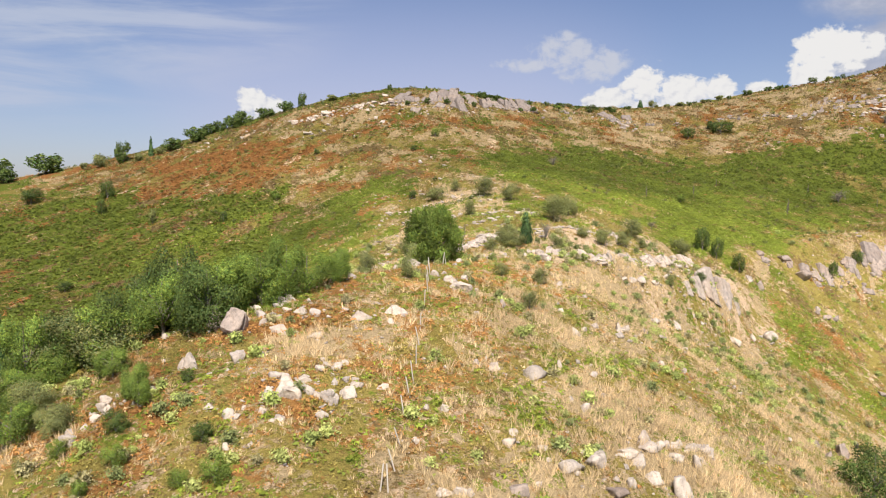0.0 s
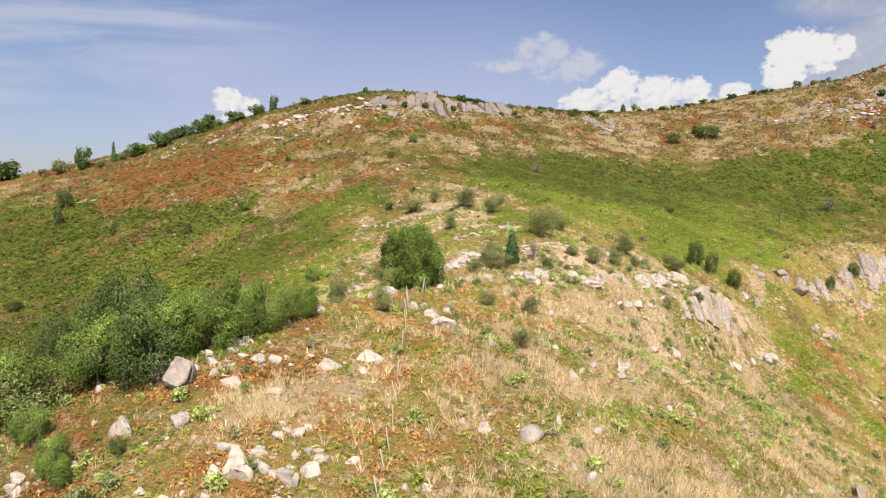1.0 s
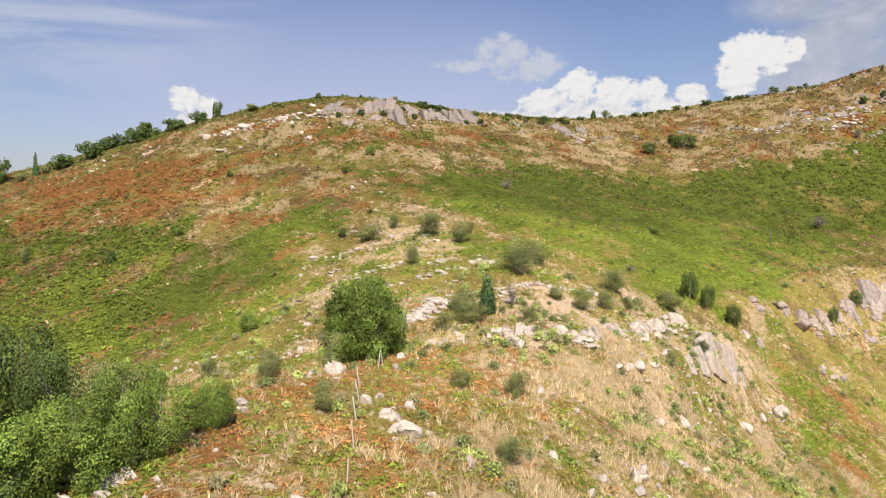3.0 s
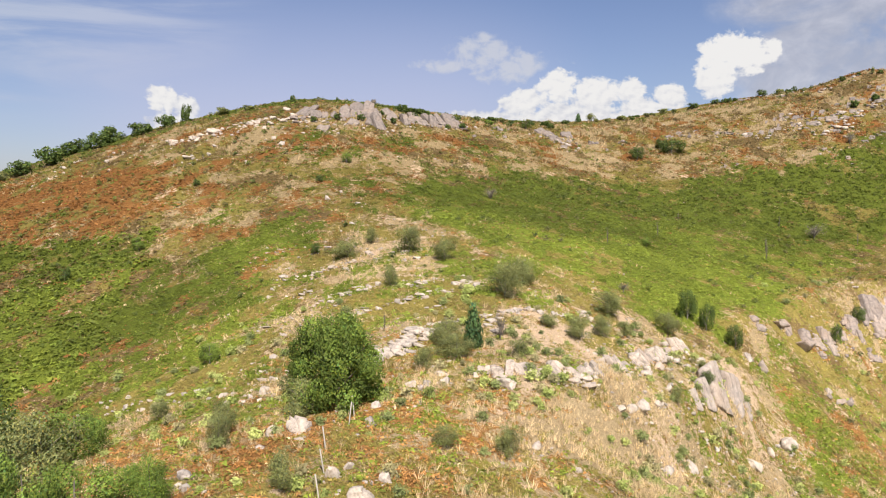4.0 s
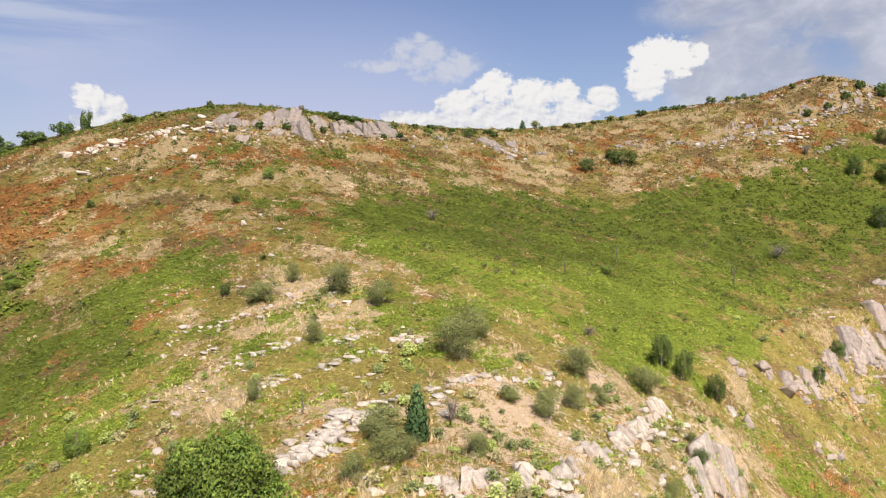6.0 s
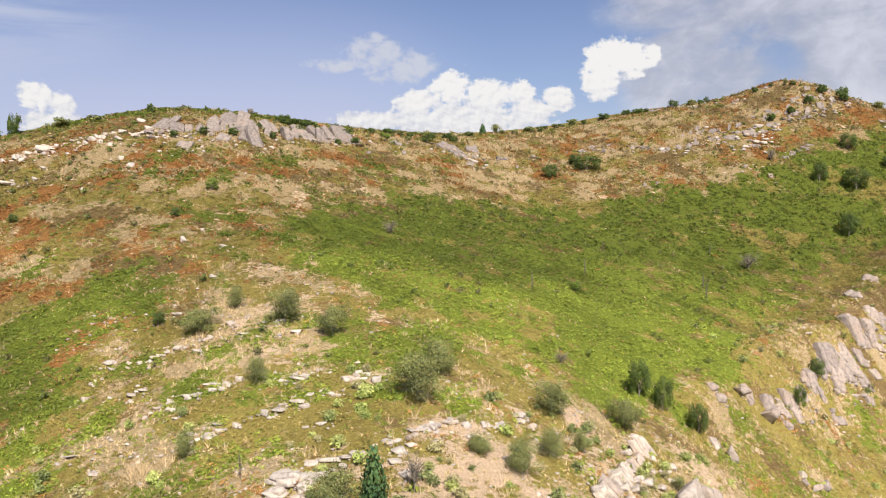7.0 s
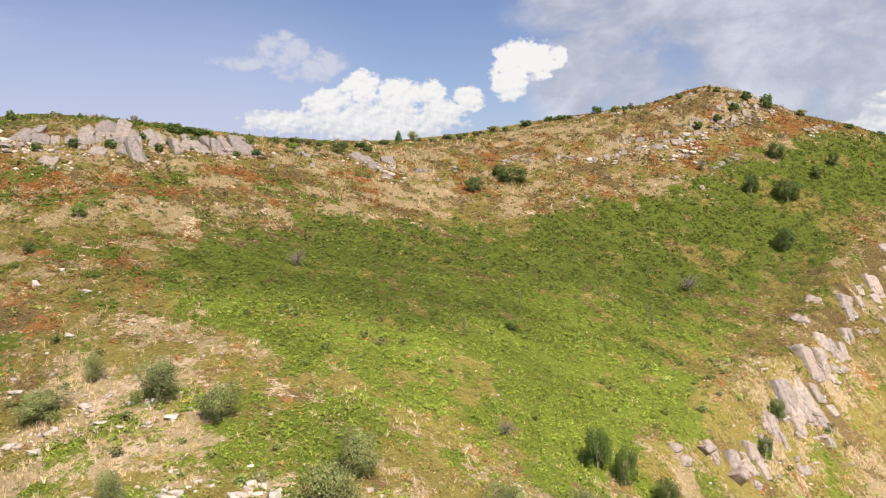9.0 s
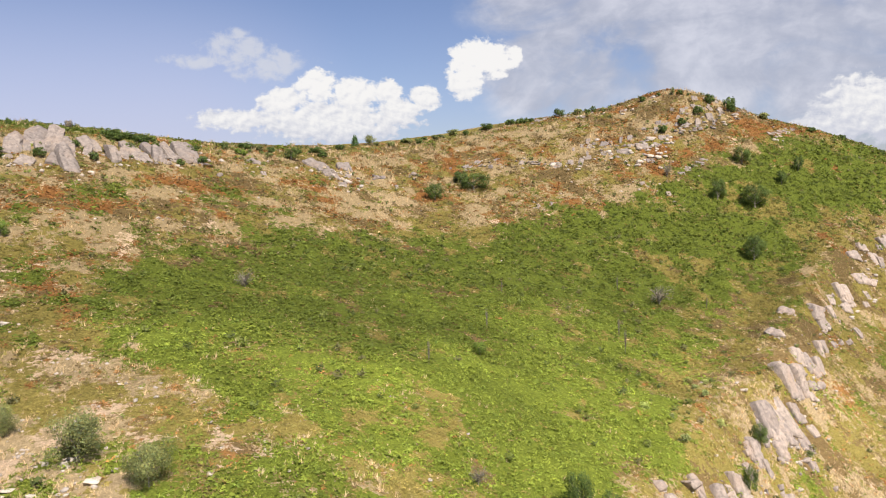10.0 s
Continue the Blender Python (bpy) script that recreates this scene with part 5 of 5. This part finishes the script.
def strewn(ring, count, lo, hi, label, group, meshes, seed):
    """Stones in loose clusters inside a ring."""
    rng = np.random.default_rng(seed)
    r = np.array(ring)
    x, y = rng.uniform(r[:, 0].min(), r[:, 0].max(), 40 * count), rng.uniform(r[:, 1].min(), r[:, 1].max(), 40 * count)
    ok = (inside(x, y, ring, 2.0) > 0.5) & (rough(x, y, 5, seed, 2) > 0.28)
    x, y = x[ok][:count], y[ok][:count]
    w = lo + (hi - lo) * rng.uniform(0, 1, len(x)) ** 2
    lay_rocks(list(zip(x, y, w, w * rng.uniform(0.5, 0.9, len(x)))), "boulder", label, group, meshes)


strewn([(-23, 40), (-6, 40), (3, 60), (2, 74), (-5, 80), (-13, 70), (-22, 64)], 90, 0.3, 1.0, "pale limestone boulder half sunk in rusty bracken", "boulders on the spur", PALE_ROCKS, 91)
strewn([(3, 42), (18, 44), (34, 70), (44, 96), (34, 100), (14, 80), (6, 60)], 46, 0.25, 0.8, "sun-bleached limestone boulder in dry grass", "boulders on the spur", PALE_ROCKS, 92)


def small_stones():
    rng = np.random.default_rng(12)
    stone = []
    for k in range(3):
        tv, tf = ico(1)
        tv = cut_planes(tv, rng, 8, 0.4, 0.8) * 0.5
        tv[:, 2] = tv[:, 2] * 0.8 + 0.08
        stone.append((tv, tf))
    xs, ys, ss = [], [], []
    for area, dens, lo, hi in (((-24, 40, 38, 100), 0.5, 0.12, 0.5), ((-16, 44, 92, 150), 2.4, 0.12, 0.6), ((44, 150, 95, 182), 0.07, 0.25, 0.8), ((-60, 130, 180, 246), 0.07, 0.3, 0.9)):
        x, y, kind = pick(rng, area, dens, [STRAW, PALE, RUST])
        clump = rough(x, y, 6, 77) > rng.uniform(-0.5, 0.5, len(x))
        xs.append(x[clump]), ys.append(y[clump]), ss.append(lo + (hi - lo) * rng.uniform(0, 1, clump.sum()) ** 2.2)
    for places in (SPUR_WEST, SPUR_CREST, SPUR_EAST, RIB, RIB_WEST, LEDGE, LEDGE_EAST, BANK, TREE_FOOT, SUMMIT, EAST_TOP, EAST_RIDGE, SUMMIT_SLABS, RIB_SLABS, EAST_SLABS):
        for x, y, w, h in places:
            n = rng.integers(4, 9)
            xs.append(x + rng.normal(0, 0.75, n) * w), ys.append(y + rng.normal(-0.25, 0.6, n) * w), ss.append(w * rng.uniform(0.12, 0.5, n))
    x, y, size = np.concatenate(xs), np.concatenate(ys), np.concatenate(ss)
    for k in range(3):
        strew("loose_stones", "small pale stones scattered over the turf", "stones", stone[k], x[k::3], y[k::3], size[k::3], 0.75, np.ones((len(x[k::3]), 3)), LIMESTONE, rng, 0.02)


small_stones()


# ---- trees and shrubs ----
def part(name, mesh, parent, label=""):
    ob = new(name, mesh)
    ob.parent = parent
    return tagged(ob, label)


def tube(path, radii, sides=6):
    """A tapering limb along a path of points."""
    v, f = [], []
    for k, (p, r) in enumerate(zip(path, radii)):
        p = np.array(p, float)
        d = np.array(path[min(k + 1, len(path) - 1)], float) - np.array(path[max(k - 1, 0)], float)
        d /= np.linalg.norm(d) + 1e-9
        a = np.cross(d, (0.31, 0.95, 0.05))
        a /= np.linalg.norm(a) + 1e-9
        b = np.cross(d, a)
        v += [p + r * (math.cos(2 * math.pi * i / sides) * a + math.sin(2 * math.pi * i / sides) * b) for i in range(sides)]
    for k in range(len(path) - 1):
        for i in range(sides):
            j = (i + 1) % sides
            f.append((k * sides + i, k * sides + j, (k + 1) * sides + j, (k + 1) * sides + i))
    return np.array(v), np.array(f)


def joined(pieces):
    v, f, n = [], [], 0
    for a, b in pieces:
        v.append(a)
        f.append(b + n)
        n += len(a)
    return np.concatenate(v), np.concatenate(f)


def crown_blobs(rng, form):
    """Lobes (x, y, z, r) of a crown that fills a box one unit wide and one high."""
    if form == "column":
        return [(rng.normal(0, 0.05), rng.normal(0, 0.05), z, 0.30 * (1.08 - z) + 0.09) for z in np.linspace(0.14, 0.92, 9)]
    if form == "low":
        return [(0.33 * math.cos(a) * s, 0.33 * math.sin(a) * s, rng.uniform(0.22, 0.74), rng.uniform(0.12, 0.24)) for a, s in zip(rng.uniform(0, 6.28, 18), rng.uniform(0.15, 1.2, 18))]
    if form == "oak":
        out = [(0, 0, 0.4, 0.30), (0, 0, 0.6, 0.24)]
        for i in range(74):
            a, z = 2.4 * i + rng.uniform(-0.5, 0.5), 0.06 + 0.76 * (i + rng.uniform(0, 1)) / 74
            reach = 0.43 * ((1 - ((z - 0.28) / 0.62) ** 1.7) ** 0.72 if z > 0.28 else 1 - 1.1 * (0.28 - z)) * rng.uniform(0.8, 1.06)
            out.append((reach * math.cos(a), reach * math.sin(a), z, rng.uniform(0.075, 0.125)))
        return out
    out = [(0, 0, 0.5, 0.25)]
    for i in range(22):  # a lobe a level, in any direction
        a, z = rng.uniform(0, 6.28), 0.2 + 0.66 * (i + rng.uniform(0, 1)) / 22
        reach = 0.36 * math.sqrt(max(0.04, 1 - ((z - 0.46) / 0.5) ** 2)) * rng.uniform(0.8, 1.08)
        out.append((reach * math.cos(a), reach * math.sin(a), z, rng.uniform(0.11, 0.185)))
    return out


def leaves(rng, form, count, leaf, tone, gaps):
    """Leaf sprays over the lobes of a crown: bent quads, denser outside, uneven in outline."""
    lobes = np.array(crown_blobs(rng, form))
    pickl = rng.choice(len(lobes), count, p=lobes[:, 3] ** 2 / (lobes[:, 3] ** 2).sum())
    d = rng.normal(0, 1, (count, 3))
    d /= np.linalg.norm(d, axis=1, keepdims=True)
    r = lobes[pickl, 3] * (0.5 + 0.55 * rng.uniform(0, 1, count) ** 0.5)
    bump = rough(7 * d[:, 0] + pickl * 3.7, 7 * d[:, 1] + 5 * d[:, 2], 1.3, 4, 2)
    c = lobes[pickl, :3] + d * (r * (1 + gaps * bump))[:, None]
    keep = c[:, 2] > 0.03
    c, d, pickl = c[keep], d[keep], pickl[keep]
    n = len(c)
    a = rng.normal(0, 1, (n, 3)) + np.array((0, 0, 0.1))
    a -= (a * d).sum(1, keepdims=True) * d * 0.55
    a /= np.linalg.norm(a, axis=1, keepdims=True)
    b = np.cross(a, d + rng.normal(0, 0.6, (n, 3)))
    b /= np.linalg.norm(b, axis=1, keepdims=True) + 1e-9
    s = (leaf * rng.uniform(0.6, 1.3, n))[:, None]
    v = np.stack([c - a * s, c + b * s * 0.55, c + a * s, c - b * s * 0.55], 1).reshape(-1, 3)
    f = np.arange(4 * n).reshape(-1, 4)
    # each lobe has its own tone: sunlit and shaded clumps painted into the leaves
    shade = (rng.uniform(0.62, 1.4, len(lobes))[pickl] * (1 + rng.uniform(-0.25, 0.25, n)))[:, None] * np.array(tone) * (1 + np.outer(rng.normal(0, 0.13, n), (1, 0.3, -0.6)))
    heart = (c - (0, 0, 0.38)) * (1, 1, 0.8)
    form = d + 0.9 * heart / (np.linalg.norm(heart, axis=1, keepdims=True) + 1e-6) + 0.35 * rng.normal(0, 1, (n, 3)) + (0, 0, 0.15)
    form /= np.linalg.norm(form, axis=1, keepdims=True)
    return v, f, np.repeat(shade.clip(0.004, 1), 4, 0), np.repeat(form, 4, 0)


def limbs(rng, count, girth, reach, top):
    pieces = [tube([(0, 0, -0.06), (0.01, 0, 0.18), (-0.01, 0.02, 0.42), (0, 0, top)], (girth, 0.8 * girth, 0.55 * girth, 0.15 * girth))]
    for i in range(count):
        a, z = 2.4 * i + rng.uniform(-0.4, 0.4), rng.uniform(0.12, 0.4)
        e = np.array((math.cos(a) * reach, math.sin(a) * reach, z + rng.uniform(0.22, 0.4)))
        pieces.append(tube([(0, 0, z), e * (0.5, 0.5, 1) + (0, 0, -0.12), e], (0.5 * girth, 0.33 * girth, 0.12 * girth), 5))
    return joined(pieces)


def twigs(rng):
    """A bare grey shrub: many thin forking sticks."""
    pieces = [tube([(0, 0, -0.05), (0.01, 0, 0.3), (0, 0.01, 0.55)], (0.03, 0.026, 0.012), 5)]
    for i in range(70):
        a, z = rng.uniform(0, 6.28), rng.uniform(0.15, 0.5)
        e = np.array((math.cos(a), math.sin(a), 0)) * rng.uniform(0.15, 0.48) + (0, 0, z + rng.uniform(0.2, 0.48))
        m = e * (0.5, 0.5, 0.5) + (rng.normal(0, 0.04), rng.normal(0, 0.04), z * 0.5)
        pieces.append(tube([(0, 0, z * 0.8), m, e], (0.009, 0.006, 0.003), 3))
    return joined(pieces)


#        form      leaf tone              leaves leaf  gaps  category      label
KINDS = [("round", (0.09, 0.135, 0.032), 1900, 0.056, 0.5, "tree", "dark green round evergreen oak on the hillside"),
         ("round", (0.155, 0.225, 0.04), 1900, 0.056, 0.55, "tree", "fresh green leafy young broadleaf tree"),
         ("low", (0.205, 0.225, 0.083), 1500, 0.052, 0.6, "shrub", "grey-green wild shrub in dry turf"),
         ("column", (0.075, 0.14, 0.05), 1500, 0.050, 0.3, "tree", "slim dark green upright conifer"),
         ("low", (0.22, 0.19, 0.15), 400, 0.022, 0.6, "shrub", "bare grey twiggy shrub"),
         ("oak", (0.14, 0.2, 0.034), 44000, 0.0125, 0.6, "tree", "large round dark green oak standing alone on the spur")]


def grown(kind, seed, count=None, leaf=None):
    """A plant one metre wide and high: trunk and crown under one Empty."""
    form, tone, n, size, gaps, category, label = KINDS[kind]
    rng = np.random.default_rng(100 * kind + seed)
    root = tagged(new(category), label, category)
    stem = twigs(rng) if kind == 4 else limbs(rng, 7 if form in ("round", "oak") else 5, 0.035 if form in ("round", "oak") else 0.022, 0.3 if form != "column" else 0.1, 0.86)
    part("trunk", fast_mesh("trunk", *stem, BARK, None, True), root)
    v, f, cols, round_form = leaves(rng, form, count or n, leaf or size, tone, gaps)
    part("crown", fast_mesh("crown", v, f, LEAF, ("tint", cols), False, round_form), root)
    return root


def plant(root, x, y, w, h, turn, sink=0.0):
    return copy_thing(root, pose(x, y, height(x, y) - sink, 0, 0, turn) @ Matrix.Diagonal((w, w, h, 1)))


STOCK = {(k, s): grown(k, s) for k in range(5) for s in range(3)}
FINE = {(k, s): grown(k, s + 5, 8500, 0.016) for k in range(3) for s in range(3)}
GRAND = {(k, s): grown(k, s + 7, 14000, 0.0145) for k in range(3) for s in range(3)}
FAR = {(k, s): grown(k, s + 9, 1500, 0.05) for k in range(5) for s in range(3)}
wood_rng = np.random.default_rng(5)
for places, band, grade in ((BELT, "trees of the western belt", GRAND), (SPUR_SHRUBS, "shrubs on the spur", FINE), (RIB_SHRUBS, "shrubs on the rib", FINE),
                          (RIB_SHRUBS_EAST, "shrubs on the rib", FINE), (EAST_TREES, "trees on the eastern slope", FINE), (SKYLINE_EAST, "trees along the ridge", FAR),
                          (SKYLINE_WEST, "trees along the western skyline", FAR), (WEST_SLOPE, "bushes on the western slope", FINE)):
    for x, y, w, h, kind in places:
        h *= 1.35 if places is SKYLINE_WEST else 1.0
        stock = STOCK if (kind, 0) not in grade else FINE if grade is GRAND and y > 70 else grade
        crowd = max(1, round(w / (1.5 * h))) if grade is FAR else 1
        for c in range(crowd - 1):
            px, py, k = x + w * ((c + 0.5) / crowd - 0.5), y + wood_rng.uniform(-2, 2), wood_rng.uniform(0.8, 1.35)
            tagged(plant(stock[kind, int(wood_rng.integers(3))], px, py, 1.5 * h * k, 1.1 * h * k, wood_rng.uniform(0, 360), 0.18 * h), group=band)
        if crowd > 1:
            x, w = x + w * (0.5 - 0.5 / crowd), 1.4 * h
        one = plant(stock[kind, int(wood_rng.integers(3))], x, y, w * 1.12 * (1.1 if grade is FAR else 1), h * 1.1 * (1.1 if grade is FAR else 1), wood_rng.uniform(0, 360), (0.12 if grade is GRAND else 0.16 if grade is FAR else 0.04) * h)
        tagged(one, group=band)

# small bushes all along the eastern skyline
ridge = [(8, 221), (26, 227.5), (50, 240), (66, 254), (80, 256), (106, 254), (121, 249), (137, 236.5), (146, 232)]
for a, b in zip(ridge, ridge[1:]):
    for i in range(round(math.dist(a, b) / 4.2)):
        k, h = wood_rng.uniform(), wood_rng.uniform(0.7, 2.0)
        tagged(plant(FAR[int(wood_rng.choice((0, 0, 2))), int(wood_rng.integers(3))], a[0] + (b[0] - a[0]) * k, a[1] + (b[1] - a[1]) * k + wood_rng.uniform(-1.5, 1.5), h * wood_rng.uniform(1.1, 2.0), h, wood_rng.uniform(0, 360), 0.12 * h), group="trees along the ridge")

for x, y, h in ((39.7, 150.1, 3.4), (53.2, 163.4, 3.6), (71.2, 158.8, 4.2), (73.4, 163.2, 3.6), (85.2, 179.6, 3.2), (63.5, 178.8, 2.6), (3, 104.8, 2.4), (97.5, 172.6, 3.0)):
    tagged(plant(STOCK[4, 0], x, y, 0.13 * h, h, 77 * x), "slender bare dead sapling in the bracken", "sapling", "dead saplings")

for x, y, w in ((1, 202, 1.6), (8.2, 203.8, 1.3), (13.6, 211.4, 1.7), (21, 210.1, 1.2), (-4, 200.4, 1.5), (5.6, 208.8, 1.2), (24.9, 213.8, 1.6), (17.4, 214.8, 1.5), (-9, 198.8, 1.3), (141.9, 224.1, 2.2), (135.2, 222.1, 1.8), (128.5, 221.1, 2.0), (148.8, 227.9, 2.4)):
    tagged(plant(FAR[0, int(x) % 3], x, y, w * 1.2, w, 50 * x), "small dark shrub rooted in the rocks of the crag", "shrub", "shrubs on the crags")

# the lone tree of the spur and the grey-green bush at its foot
lone = grown(5, 41)
lone.matrix_basis = pose(-1.1, 86.2, height(-1.1, 86.2) - 0.7, 0, 0, 40) @ Matrix.Diagonal((7.2, 7.2, 8.2, 1))
foot = grown(2, 42, 12000, 0.02)
foot.matrix_basis = pose(-3.3, 84.6, height(-3.3, 84.6) - 0.3, 0, 0, 10) @ Matrix.Diagonal((3.0, 2.7, 3.3, 1))
tagged(foot, "tall grey-green shrub against the lone tree", "shrub")
for spare in (*STOCK.values(), *FINE.values(), *FAR.values(), *GRAND.values()):
    for ob in (*spare.children_recursive, spare):
        bpy.data.objects.remove(ob)


def low_shrubs():
    """Knee-high heather and young gorse, too many to count."""
    rng = np.random.default_rng(15)
    fine_bush, coarse_bush = leaves(rng, "low", 260, 0.038, (1, 1, 1), 0.5)[:2], leaves(rng, "low", 34, 0.15, (1, 1, 1), 0.5)[:2]
    for area, dens in (((-30, 60, 36, 120), 0.13), ((9, 48, 82, 118), 0.2), ((62, 150, 90, 150), 0.05), ((-120, 160, 120, 180), 0.045), ((-110, 170, 180, 250), 0.08)):
        n = int((area[1] - area[0]) * (area[3] - area[2]) * dens)
        x, y = rng.uniform(area[0], area[1], n), rng.uniform(area[2], area[3], n)
        keep = rough(x, y, 12, 63) > rng.uniform(-0.6, 0.4, n)
        x, y = x[keep], y[keep]
        base = np.array([(0.10, 0.125, 0.036), (0.14, 0.175, 0.04), (0.155, 0.15, 0.06), (0.18, 0.21, 0.055)])[rng.integers(4, size=len(x))]
        if area[2] < 100:      # paler, greyer cushions on the spur
            base = base * (2.6, 2.45, 3.2) * rng.uniform(0.75, 1.2, (len(x), 1))
        strew("low_shrubs", "knee-high heather and gorse cushions in the turf", "shrubs", fine_bush if area[2] < 100 else coarse_bush, x, y, rng.uniform(0.45, 1.3, len(x)), 0.8, base, LEAF, rng)


low_shrubs()


# ---- the old fence ----
def fence():
    rng = np.random.default_rng(9)
    root = tagged(new("fence"), "line of leaning old wooden fence posts without wire", "fence")
    for x, y in FENCE:
        tall = rng.uniform(1.15, 1.5)
        v, f = tube([(0, 0, -0.3), (0.01, 0, 0.5), (0, 0.01, tall - 0.03), (0, 0.01, tall)], (0.046, 0.043, 0.04, 0.024), 7)
        ob = part("post", fast_mesh("post", v, f, DEADWOOD), root)
        ob.matrix_basis = pose(x, y, height(x, y), rng.normal(0, 7), rng.normal(2, 8), rng.uniform(0, 360))


fence()
